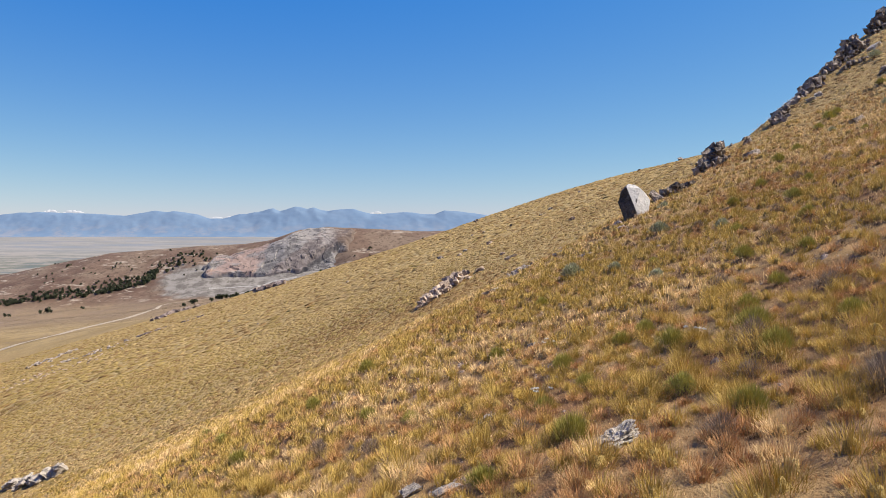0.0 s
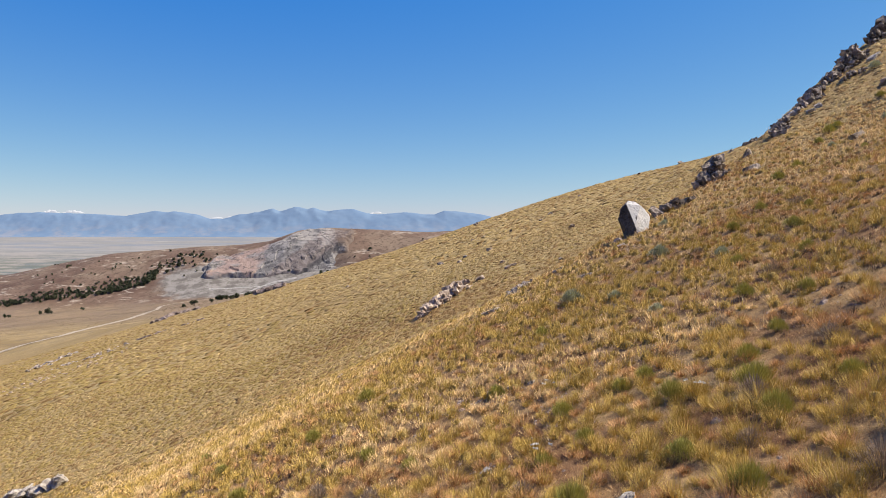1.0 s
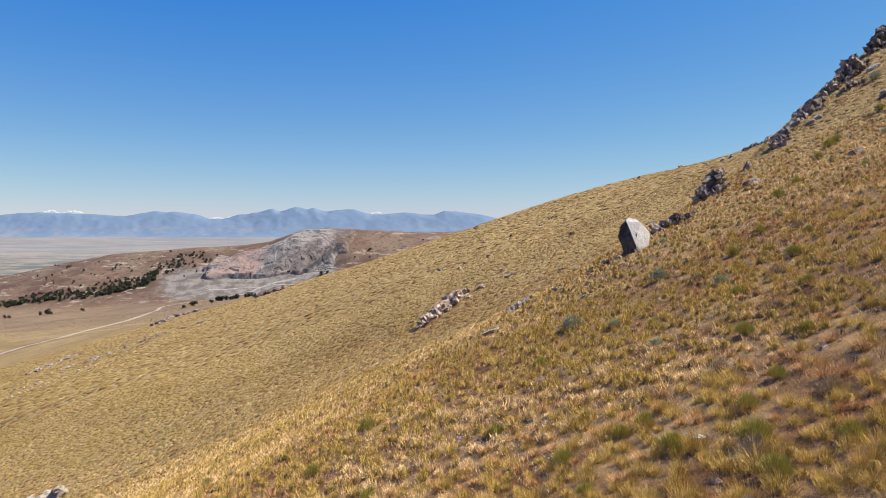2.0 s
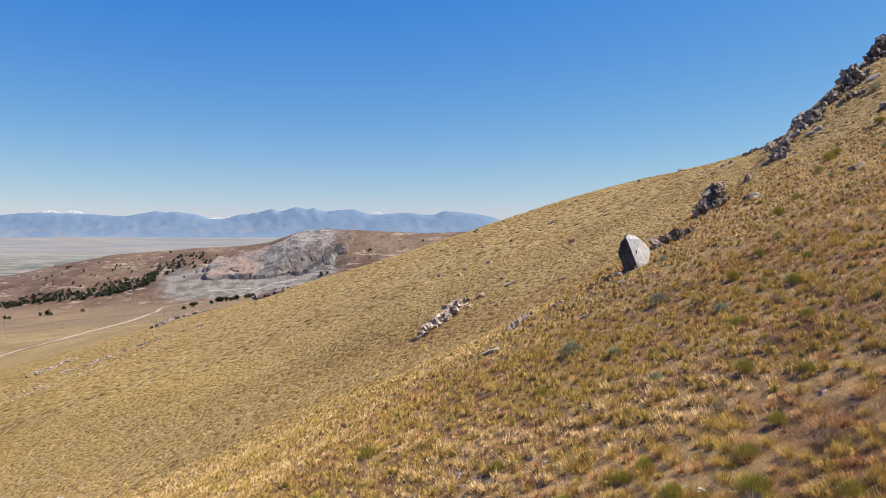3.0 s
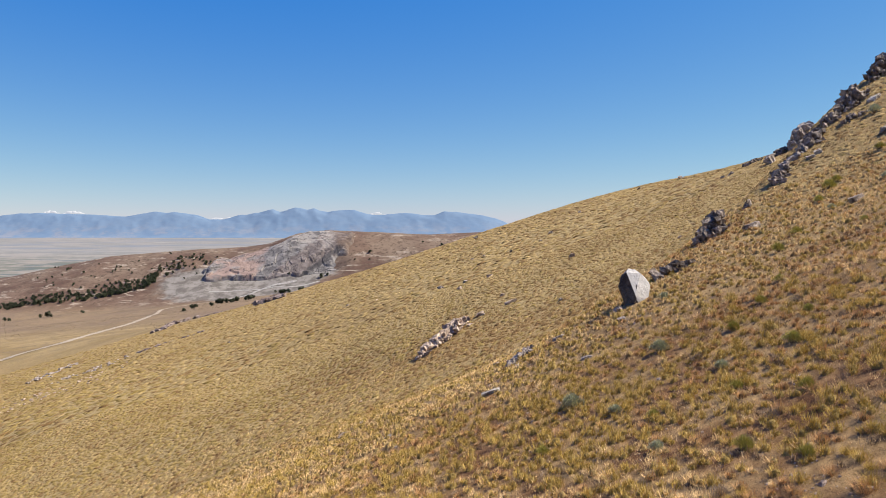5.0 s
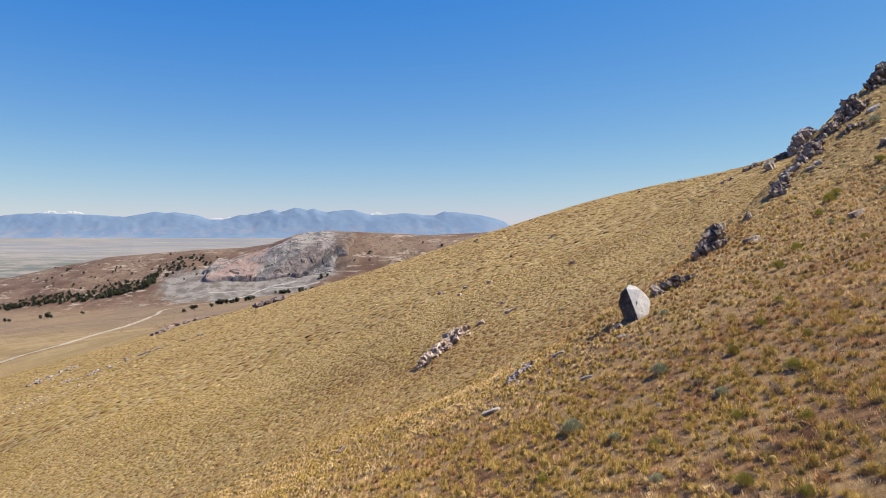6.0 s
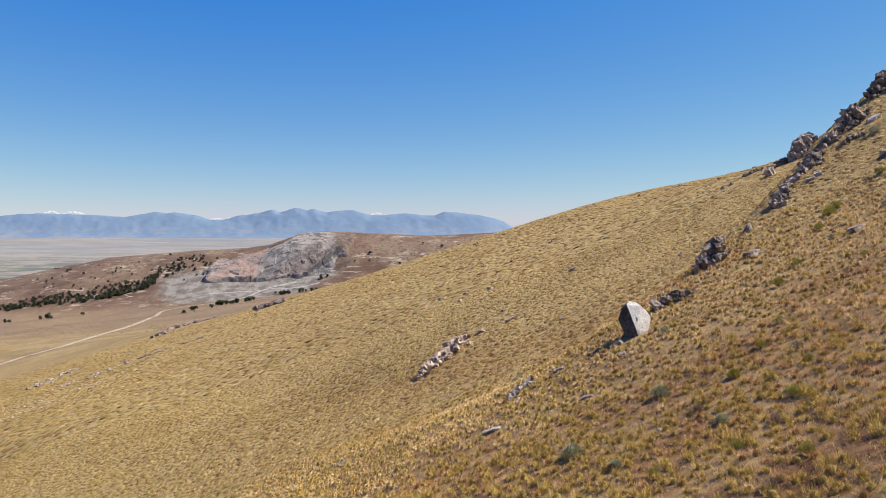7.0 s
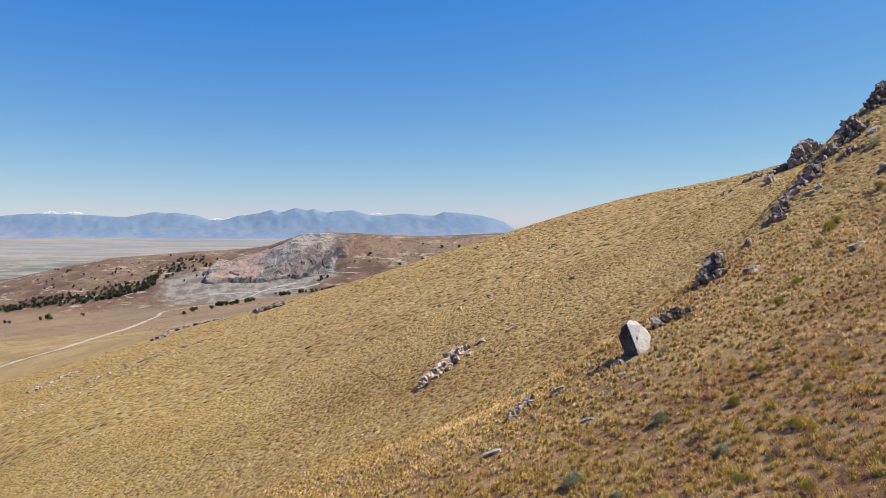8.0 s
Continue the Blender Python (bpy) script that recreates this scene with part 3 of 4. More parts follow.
def stone_mesh(name, seed, cuts, rough=0.10, level=3, planes=(), strata=0.0):
    """A broken stone about 2 across: a ball with flats struck off it and fine relief, flat at the foot."""
    rnd = random.Random(seed)
    bm = bmesh.new()
    bmesh.ops.create_icosphere(bm, subdivisions=level, radius=1.0)
    flats = [(Vector(n).normalized(), d) for n, d in planes]
    for _ in range(cuts):
        n = Vector((rnd.gauss(0, 1), rnd.gauss(0, 1), rnd.gauss(0, 0.8))).normalized()
        flats.append((n, rnd.uniform(0.40, 0.62)))
    shift = Vector((rnd.uniform(-50, 50), rnd.uniform(-50, 50), rnd.uniform(-50, 50)))
    for v in bm.verts:
        p = v.co.copy()
        for n, d in flats:
            over = p.dot(n) - d
            if over > 0:
                p -= n * over * 0.995
        crack = abs(noise.noise(p * 1.7 + shift))
        p += v.co * (rough * (noise.fractal(p * 3.1 + shift, 0.8, 2.1, 5) - 0.9 * max(0.0, 0.12 - crack) / 0.12))
        if strata:
            p += v.co * strata * (abs(noise.noise(Vector((p.x * 1.6, p.y * 1.6, p.z * 6.5 + p.x * 2.0)) + shift)) - 0.25)
        v.co = p
    if cuts > 4:
        for k in range(3):
            low, high = min(v.co[k] for v in bm.verts), max(v.co[k] for v in bm.verts)
            for v in bm.verts:
                v.co[k] = (v.co[k] - (low + high) / 2) * 1.5 / (high - low)
    me = bpy.data.meshes.new(name)
    bm.to_mesh(me)
    bm.free()
    return me


def block_mesh(name, points, seed, splits=2, rough=0.095):
    """A broken block: the hull of a few points, its flats roughened and its edges chipped."""
    bm = bmesh.new()
    for p in points:
        bm.verts.new(p)
    bmesh.ops.convex_hull(bm, input=bm.verts)
    bmesh.ops.delete(bm, geom=[v for v in bm.verts if not v.link_faces], context="VERTS")
    bmesh.ops.triangulate(bm, faces=bm.faces)
    for _ in range(splits):
        bmesh.ops.subdivide_edges(bm, edges=bm.edges, cuts=1, use_grid_fill=True)
    bmesh.ops.triangulate(bm, faces=bm.faces)
    shift = Vector((seed * 3.7, seed * 1.3, seed * 9.1))
    for v in bm.verts:
        p = v.co
        crack = max(0.0, 0.10 - abs(noise.noise(p * 1.6 + shift))) / 0.10
        v.co = p + p.normalized() * rough * (1.6 * noise.fractal(p * 3.0 + shift, 0.8, 2.1, 4) - 1.3 * crack)
    me = bpy.data.meshes.new(name)
    bm.to_mesh(me)
    bm.free()
    return me


def corners(seed, count):
    """Points over a rough box 1.5 across, drawn out towards its corners."""
    rnd = random.Random(seed)
    turn = Euler((rnd.uniform(-0.5, 0.5), rnd.uniform(-0.5, 0.5), rnd.uniform(0, 6))).to_matrix()
    points = []
    for k in range(count):
        p = Vector((rnd.choice((-1, 1)) * rnd.uniform(0.45, 1), rnd.choice((-1, 1)) * rnd.uniform(0.4, 1), rnd.choice((-1, 1)) * rnd.uniform(0.4, 1)))
        points.append(turn @ p)
    box = [(min(p[k] for p in points), max(p[k] for p in points)) for k in range(3)]
    return [[(p[k] - (box[k][0] + box[k][1]) / 2) * 1.5 / (box[k][1] - box[k][0]) for k in range(3)] for p in points]


STONES = [block_mesh("stone", corners(100 + k, 17 + k % 5), 100 + k) for k in range(9)]
CHIPS = [block_mesh("chip", corners(150 + k, 13 + k % 4), 150 + k, 1) for k in range(9)]
SLABS = [stone_mesh("slab", 200 + k, 5, 0.10, planes=(((0.1, 0.1, 1), 0.45), ((0, -0.2, -1), 0.5))) for k in range(4)]


def with_material(me, material):
    key = me.name + material.name
    if key not in WITH:
        WITH[key] = me.copy()
        WITH[key].materials.append(material)
    return WITH[key]


WITH = {}


def ground_tilt(x, y):
    """The turn that lays upright things square to the slope at (x, y)."""
    d = 0.6
    gx = float(ground_z(x + d, y) - ground_z(x - d, y)) / (2 * d)
    gy = float(ground_z(x, y + d) - ground_z(x, y - d)) / (2 * d)
    return Vector((0, 0, 1)).rotation_difference(Vector((-gx, -gy, 1))).to_matrix().to_4x4()


def rest(x, y, width, depth, height, turn=0.0, tip=0.0, sink=0.25):
    """The pose of a stone of that size lying on the ground at (x, y)."""
    z = float(ground_z(x, y)) + height * (0.42 - sink)
    return Matrix.Translation((x, y, z)) @ ground_tilt(x, y) @ Euler((0, tip * 0.4, turn)).to_matrix().to_4x4() @ Matrix.Diagonal((width / 1.5, depth / 1.5, height / 1.5, 1))


def stone(name, label, me, material, x, y, width, depth, height, turn=0.0, tip=0.0, sink=0.25, group=""):
    ob = new(name, with_material(me, material))
    ob.matrix_world = rest(x, y, width, depth, height, turn, tip, sink)
    return tagged(ob, label, "rock", group)


def outcrop(label, material, middle, pieces, seed, size=1.0):
    """A ledge of separate stones; pieces: offset x, y from the middle, width, height, and lift over the ground."""
    rnd = random.Random(seed)
    root = new("rock_outcrop")
    root.location = (middle[0], middle[1], float(ground_z(*middle)))
    root.empty_display_size = 0.3
    bpy.context.view_layer.update()
    blocks = []
    for dx, dy, width, height, lift in [[v * size for v in piece] for piece in pieces]:
        tall = height > 1.15 * width
        blocks.append((dx, dy, width * 0.95, min(height, 1.15 * width) * 0.95, lift))
        if tall:
            blocks.append((dx + 0.1 * width, dy + 0.1 * width, width * 0.8, width * 0.7, lift + height - 0.75 * width))
        for _ in range(4):
            f = rnd.uniform(0.28, 0.58)
            blocks.append((dx + rnd.uniform(-0.5, 0.5) * width, dy + rnd.uniform(-0.6, 0.2) * width, width * f, height * f, lift + rnd.uniform(0.0, 0.45) * height))
    for dx, dy, width, height, lift in blocks:
        ob = new("stone", with_material((STONES if width > 0.85 else CHIPS)[rnd.randrange(9)], material))
        m = rest(middle[0] + dx, middle[1] + dy, width, width * rnd.uniform(0.7, 1.1), height, rnd.uniform(0, 6.28), rnd.uniform(-0.35, 0.35), 0.22)
        m.translation.z += lift
        ob.parent = root
        ob.matrix_parent_inverse = root.matrix_world.inverted()
        ob.matrix_basis = m
    return tagged(root, label, "rock outcrop")


# the great pale boulder: one smooth face towards the sun, its shadow side coloured darker to deepen the shade
boulder_mesh = block_mesh("boulder", [
    (-0.36, 0.05, 1.90), (-0.50, -0.18, 1.74), (0.00, 0.12, 1.86), (0.28, -0.06, 1.66), (0.58, 0.15, 1.42), (-0.68, 0.20, 1.48), (-0.80, 0.26, 0.95), (-0.34, 0.16, -0.25), (-0.14, -0.60, 0.62), (-0.12, -0.50, -0.10),
    (0.82, 0.10, 1.10), (0.62, -0.25, 0.25), (0.50, 0.70, 0.90), (-0.40, 0.80, 1.20), (0.10, 0.70, -0.30), (-0.20, 0.60, -0.40), (0.70, 0.30, -0.30), (0.25, -0.45, -0.30)], 5, 3, 0.018)
b = new("boulder", with_material(boulder_mesh, BOULDER_GREY))
b.data.materials.append(SHADE_SIDE)
# faces turned away from the sun take the darkened colour
for face in b.data.polygons:
    face.material_index = 1 if face.normal.dot(Vector((-0.74, -0.66, -0.05))) > 0.55 else 0
b.matrix_world = Matrix.Translation((9.85, 35.1, float(ground_z(9.85, 35.1)) - 0.15))
tagged(b, "large pale grey boulder with a dark split face", "boulder")
stone("rock", "dark blocky rock beside the pale boulder", STONES[2], STONE_DARK, 11.98, 38.2, 0.85, 0.8, 1.05, 0.4)
outcrop("long low dark ledge of rock in dry grass", STONE_DARK, (13.0, 38.4), [(-0.40, 0.0, 0.85, 0.8, 0.0), (0.05, 0.1, 0.95, 0.85, 0.05), (0.45, 0.2, 0.8, 0.55, 0.0)], 31)
stone("rock", "small rock fallen below the pale boulder", STONES[4], STONE_WARM, 8.85, 34.5, 0.62, 0.5, 0.42, 0.2)

outcrop("jagged grey outcrop of stacked blocks on the slope", STONE_DARK, (17.2, 43.6),
        [(-0.95, -0.5, 0.9, 0.9, 0.0), (-0.7, -0.2, 1.0, 1.05, 0.3), (-0.3, 0.0, 1.0, 1.05, 0.65), (0.1, 0.2, 1.0, 1.05, 0.85), (0.5, 0.4, 0.9, 0.95, 0.8), (-0.5, -0.3, 0.95, 1.0, 0.0),
         (0.0, -0.1, 0.95, 1.0, 0.25), (0.4, 0.2, 0.9, 0.95, 0.3), (0.0, -0.6, 0.7, 0.75, 0.1), (-0.5, -0.8, 0.65, 0.65, 0.0), (0.6, -0.2, 0.6, 0.5, 0.1)], 1)
stone("rock", "dark rock in straw grass below the crest", STONES[0], STONE_DARK, 21.0, 47.4, 0.85, 0.7, 0.75, 1.0)
stone("rock", "flat grey rock slab in grass", SLABS[0], STONE_WARM, 18.75, 41.6, 1.1, 0.7, 0.55, 0.3)

# broken ledge that climbs the crest
outcrop("low end of the broken ledge along the crest", STONE_DARK, (24.6, 50.5),
        [(-0.4, -0.5, 0.9, 0.9, 0.0), (0.0, 0.0, 1.0, 1.1, 0.1), (0.5, 0.5, 1.0, 1.0, 0.1), (0.9, 1.2, 0.7, 0.7, 0.0), (0.7, -0.1, 0.6, 0.5, 0.0)], 2)
outcrop("pair of low grey ledge stones on the crest", STONE_WARM, (27.0, 53.6), [(-0.4, -0.2, 0.9, 0.6, 0.0), (0.3, 0.2, 1.0, 0.7, 0.0), (0.9, 0.4, 0.7, 0.5, 0.0)], 3)
outcrop("dark stepped ledge of the crest", STONE_DARK, (29.3, 55.2),
        [(-0.8, -0.6, 1.0, 0.9, 0.0), (-0.2, -0.1, 1.2, 1.2, 0.1), (0.5, 0.5, 1.2, 1.2, 0.2), (1.1, 1.1, 1.1, 1.1, 0.2), (1.7, 1.6, 1.1, 1.0, 0.1), (0.6, -0.5, 0.7, 0.6, 0.0)], 4)
outcrop("blocky rocks on the crest beside pale slabs", STONE_DARK, (33.4, 59.2),
        [(-0.7, -0.2, 1.2, 1.1, 0.1), (0.1, 0.2, 1.3, 1.2, 0.2), (0.8, 0.5, 1.0, 1.2, 0.2), (-0.1, -0.8, 0.8, 0.6, 0.0)], 5, 0.85)
outcrop("tall dark outcrop high on the crest", STONE_DARK, (35.6, 60.0),
        [(-0.9, 0.3, 1.3, 1.8, 0.1), (-0.3, 0.6, 1.5, 2.1, 0.4), (0.5, 0.9, 1.5, 2.0, 0.4), (1.1, 0.3, 1.2, 1.3, 0.1), (0.0, -0.5, 1.1, 1.0, 0.0), (1.6, 0.9, 1.0, 1.0, 0.1), (-0.9, -0.6, 0.8, 0.7, 0.0)], 6, 0.84)
outcrop("topmost dark outcrop of the crest", STONE_DARK, (41.3, 65.4),
        [(-1.0, -0.4, 1.1, 1.2, 0.0), (-0.4, 0.2, 1.5, 1.9, 0.3), (0.3, 0.5, 1.6, 2.3, 0.6), (1.0, 0.8, 1.6, 2.2, 0.7), (1.7, 1.0, 1.4, 1.8, 0.4), (0.5, -0.6, 1.0, 0.9, 0.0), (2.6, 1.6, 1.7, 2.4, 0.6)], 7, 0.76)
outcrop("scattered small rocks under the crest", STONE_DARK, (33.4, 56.4), [(-0.6, 0.0, 0.8, 0.7, 0.0), (0.1, 0.3, 1.0, 0.9, 0.0), (0.8, -0.1, 0.7, 0.5, 0.0)], 8)
stone("rock", "pale broken slab lying under the crest", SLABS[2], STONE_PALE, 36.5, 58.4, 1.3, 0.9, 0.6, 0.4, -0.3)
stone("rock", "pale flat stone in russet grass", SLABS[3], STONE_PALE, 27.9, 52.2, 0.75, 0.6, 0.4, 0.2)
stone("rock", "pale flat stone in russet grass", SLABS[0], STONE_PALE, 28.7, 52.6, 0.8, 0.6, 0.4, 1.2)
stone("rock", "mossy grey rock beside a green bush", SLABS[1], STONE_WARM, 23.1, 38.4, 0.95, 0.7, 0.6, 0.6, -0.3)
stone("rock", "dark rock on the upper slope", STONES[6], STONE_DARK, 32.0, 49.6, 1.0, 0.8, 0.7, 0.1)
stone("rock", "dark rock on the steep slope", STONES[7], STONE_DARK, 36.0, 53.5, 0.9, 0.8, 0.7, 0.8)
# far crest, seen over the shoulder
outcrop("big weathered outcrop on the far crest", STONE_WARM, (56.0, 106.5),
        [(-2.4, -0.6, 2.2, 2.6, 0.0), (-1.4, 0.0, 2.6, 3.8, 0.4), (-0.2, 0.4, 2.6, 4.0, 0.8), (1.0, 0.6, 2.5, 3.8, 0.9), (2.1, 0.7, 2.2, 3.0, 0.8), (-0.6, -1.2, 1.8, 1.8, 0.0), (0.9, -0.9, 1.9, 2.0, 0.1), (3.2, 0.6, 1.8, 2.2, 0.3)], 9, 0.86)
outcrop("low row of rocks on the far crest", STONE_DARK, (52.6, 107.0), [(-1.0, 0.0, 1.5, 1.1, 0.0), (0.0, 0.2, 1.6, 1.4, 0.1), (0.9, 0.3, 1.4, 1.4, 0.1)], 10)
stone("rock", "upright pale rock on the far slope", STONES[3], STONE_WARM, 45.6, 95.6, 1.9, 1.4, 1.9, 0.9, 0.4)
outcrop("three small rocks on the far skyline", STONE_DARK, (51.9, 115.0), [(-1.3, 0, 1.0, 0.9, 0.0), (0.0, 0.3, 1.2, 1.1, 0.0), (1.2, 0, 0.9, 0.8, 0.0)], 11)
for x, y, w in ((45.4, 108.3, 1.4), (43.9, 107.6, 0.9), (56.8, 163.4, 1.9), (47.5, 166.0, 1.2), (68.0, 150.0, 1.0)):
    stone("rock", "small dark rock on the far grassy slope", STONES[int(x) % 9], STONE_DARK, x, y, w, w * 0.8, w * 0.6, x)

# tan ledge in the swale
outcrop("tan angular ledge jutting from the far slope", STONE_TAN, (0.2, 62.2),
        [(-2.3, -3.2, 0.84, 0.58, 0.00), (-1.9, -2.7, 1.05, 0.86, 0.00), (-1.4, -2.0, 1.26, 1.08, 0.05), (-0.8, -1.2, 1.37, 1.22, 0.10), (-0.2, -0.4, 1.37, 1.30, 0.15), (0.4, 0.5, 1.47, 1.37, 0.15), (1.0, 1.3, 1.37, 1.30, 0.20), (1.6, 2.1, 1.26, 1.08, 0.15),
         (-0.9, -1.9, 0.95, 0.58, 0.00), (0.1, -1.0, 0.95, 0.65, 0.00), (0.9, 0.3, 0.95, 0.65, 0.00), (2.3, 1.0, 0.73, 0.36, 0.00)], 12)
stone("rock", "small pinkish stone above the tan ledge", STONES[1], STONE_TAN, 3.6, 66.3, 1.0, 0.8, 0.6, 0.4)
stone("rock", "flat pinkish stone on the far slope", SLABS[2], STONE_TAN, 6.6, 66.7, 1.3, 0.8, 0.5, 0.3)
outcrop("small broken ledge near a sagebrush", STONE_WARM, (4.0, 35.2),
        [(-0.6, -1.0, 0.55, 0.6, 0.0), (-0.3, -0.5, 0.6, 0.55, 0.0), (0.0, 0.0, 0.55, 0.5, 0.0), (0.35, 0.6, 0.5, 0.5, 0.0), (0.6, 1.1, 0.4, 0.4, 0.0), (0.5, 0.2, 0.4, 0.3, 0.0)], 13)
for x, y, w, d, h, me, mat, label in (
        (5.95, 35.2, 0.75, 0.5, 0.38, SLABS[0], STONE_PALE, "pale flat stone in dry grass"),
        (2.93, 37.5, 0.4, 0.4, 0.4, STONES[5], STONE_PALE, "small pale stone in dry grass"),
        (2.04, 29.5, 0.95, 0.6, 0.34, SLABS[3], STONE_PALE, "pale grey slab flush with the soil"),
        (6.07, 28.8, 0.5, 0.4, 0.25, SLABS[1], STONE_WARM, "small flat stone on bare soil"),
        (-2.5, 30.8, 0.55, 0.4, 0.25, SLABS[2], STONE_PALE, "small pale slab in dry grass"),
        (-5.9, 39.9, 0.8, 0.6, 0.42, STONES[8], STONE_WARM, "small rough rock at the edge of the spur"),
        (-5.0, 41.2, 0.5, 0.5, 0.3, STONES[3], STONE_WARM, "small rough rock at the edge of the spur"),
        (-6.4, 52.5, 0.45, 0.4, 0.25, STONES[2], STONE_TAN, "small tan stone in the swale"),
        (-7.3, 21.8, 0.5, 0.35, 0.22, STONES[4], STONE_DARK, "small dark stone in pale grass"),
        (-8.6, 27.7, 0.45, 0.3, 0.2, SLABS[0], STONE_PALE, "small pale slab in pale grass"),
        (0.68, 10.95, 0.34, 0.26, 0.2, SLABS[1], STONE_PALE, "small flat stone among olive tussocks"),
        (-0.4, 8.55, 0.36, 0.3, 0.2, STONES[6], STONE_PALE, "small pale stone in russet grass"),
        (0.05, 8.1, 0.42, 0.3, 0.14, SLABS[2], STONE_PALE, "flat pale stone in russet grass"),
        (2.02, 15.5, 0.22, 0.2, 0.14, STONES[7], STONE_PALE, "small pale stone among tussocks"),
        (1.42, 16.8, 0.16, 0.15, 0.16, STONES[1], STONE_WARM, "small upright stone among tussocks"),
        (4.4, 10.3, 0.2, 0.2, 0.12, STONES[0], STONE_DARK, "small dark stone under a tussock"),
        (8.5, 32.5, 0.5, 0.4, 0.28, STONES[5], STONE_WARM, "small rock half buried below the boulder"),
        (3.64, 33.4, 0.45, 0.35, 0.25, STONES[2], STONE_PALE, "small pale stone in dry grass")):
    stone("rock", label, me, mat, x, y, w, d, 0.62 * h, x * 3.1)
# weathered layered rock close by
layer_mesh = stone_mesh("layered_rock", 77, 4, 0.10, 5, strata=0.75, planes=(((0.1, -0.1, 1), 0.5), ((0.3, -1, 0.1), 0.6)))
stone("rock", "weathered pale layered rock with dark hollows", layer_mesh, STONE_PALE, 2.06, 7.8, 0.52, 0.34, 0.26, 0.45, -0.38, 0.25)
outcrop("pale low ledge at the foot of the swale", STONE_PALE, (-30.5, 51.6), [(-3.4, 1.2, 1.8, 1.0, 0.0), (-2.0, 0.6, 1.7, 0.9, 0.0), (-0.6, 0.0, 1.6, 1.0, 0.0), (0.6, -0.3, 1.5, 1.2, 0.1), (1.4, -0.5, 1.2, 1.2, 0.1)], 14)
for x, y, w in ((8.8, 181.2, 1.4), (11.6, 115.6, 0.7), (7.6, 125.1, 0.75), (5.5, 126.0, 0.7), (16.8, 116.9, 0.8), (19.8, 125.6, 1.0), (15.4, 81.4, 0.8), (-0.3, 100.0, 1.0), (3.1, 97.0, 0.8),
                (6.2, 90.8, 0.9), (6.3, 72.1, 0.6), (2.2, 90.0, 0.7), (10.1, 58.6, 0.5), (23.1, 66.7, 0.6), (-11.4, 117.0, 0.6), (30.0, 150.0, 0.9), (-18.0, 128.0, 0.6), (-30.0, 110.0, 0.5), (-44.0, 140.0, 0.7)):
    stone("rock", "small dark stone scattered on the far slope", STONES[int(abs(x * 7)) % 9], STONE_DARK if int(y) % 3 else STONE_TAN, x, y, w, w * 0.8, w * 0.7, x, group="scattered stones")


# ---- gravel ----
GRAVEL = rock_material("pinkish_gravel", (0.25, 0.185, 0.145), (0.40, 0.325, 0.27), (0.30, 0.22, 0.17), 0.5)
GRAVEL_AT = [(7.1, 13.1), (2.4, 20.4), (3.4, 21.3), (0.2, 16.8), (1.1, 15.3), (3.6, 23.9), (8.1, 30.0), (2.4, 31.1), (0.2, 15.8), (0.8, 11.2), (0.1, 8.1), (2.3, 13.0), (4.0, 33.7), (9.1, 31.9)]


def scatter_gravel():
    """Pale stony patches between the tussocks, and a few loose stones elsewhere."""
    x, y = [], []
    for cx, cy in GRAVEL_AT:
        n = 26 if cy < 12 else 44
        spread = 0.16 if cy < 12 else 0.42
        x.append(cx + rng.normal(0, spread, n))
        y.append(cy + rng.normal(0, 1.6 * spread, n))
    lone = rng.random((420, 2)) * (22, 34) + (-5, 6)
    lone = lone[slope_in_sight(*lone.T)]
    x, y = np.concatenate([*x, lone[:, 0]]), np.concatenate([*y, lone[:, 1]])
    size = rng.uniform(0.5, 1.3, len(x)) * (1 + 1.2 * (rng.random(len(x)) < 0.1))
    return tagged(join("gravel", "pale pinkish gravel and loose stones between tussocks", GRAVEL, [domes(x, y, 0.026, 0.036, 5, size)]), category="gravel")


scatter_gravel()


# ---- bushes ----
LEAF_GREEN = blade_material("rabbitbrush_leaf", (0.24, 0.215, 0.04), (0.50, 0.445, 0.12), (0.38, 0.345, 0.08))
LEAF_SAGE = blade_material("sagebrush_leaf", (0.30, 0.31, 0.19), (0.56, 0.56, 0.38), (0.45, 0.45, 0.29))
LEAF_YELLOW = blade_material("yellow_bush_leaf", (0.30, 0.28, 0.06), (0.52, 0.47, 0.15), (0.42, 0.38, 0.12))
TWIG = blade_material("bush_twig", (0.10, 0.07, 0.05), (0.26, 0.20, 0.15), (0.18, 0.13, 0.10), 0.05)
SEED_HEAD = rock_material("white_seed_head", (0.62, 0.60, 0.54), (0.78, 0.76, 0.70), (0.6, 0.56, 0.46), 0.1)


def part(name, bm_or_arrays, material, parent, label=""):
    """One mesh under a thing."""
    verts, faces = bm_or_arrays
    ob = mesh_object(name, verts, faces, material, tint=np.full(len(verts), 0.5))
    ob.parent = parent
    if label:
        tagged(ob, label)
    return ob


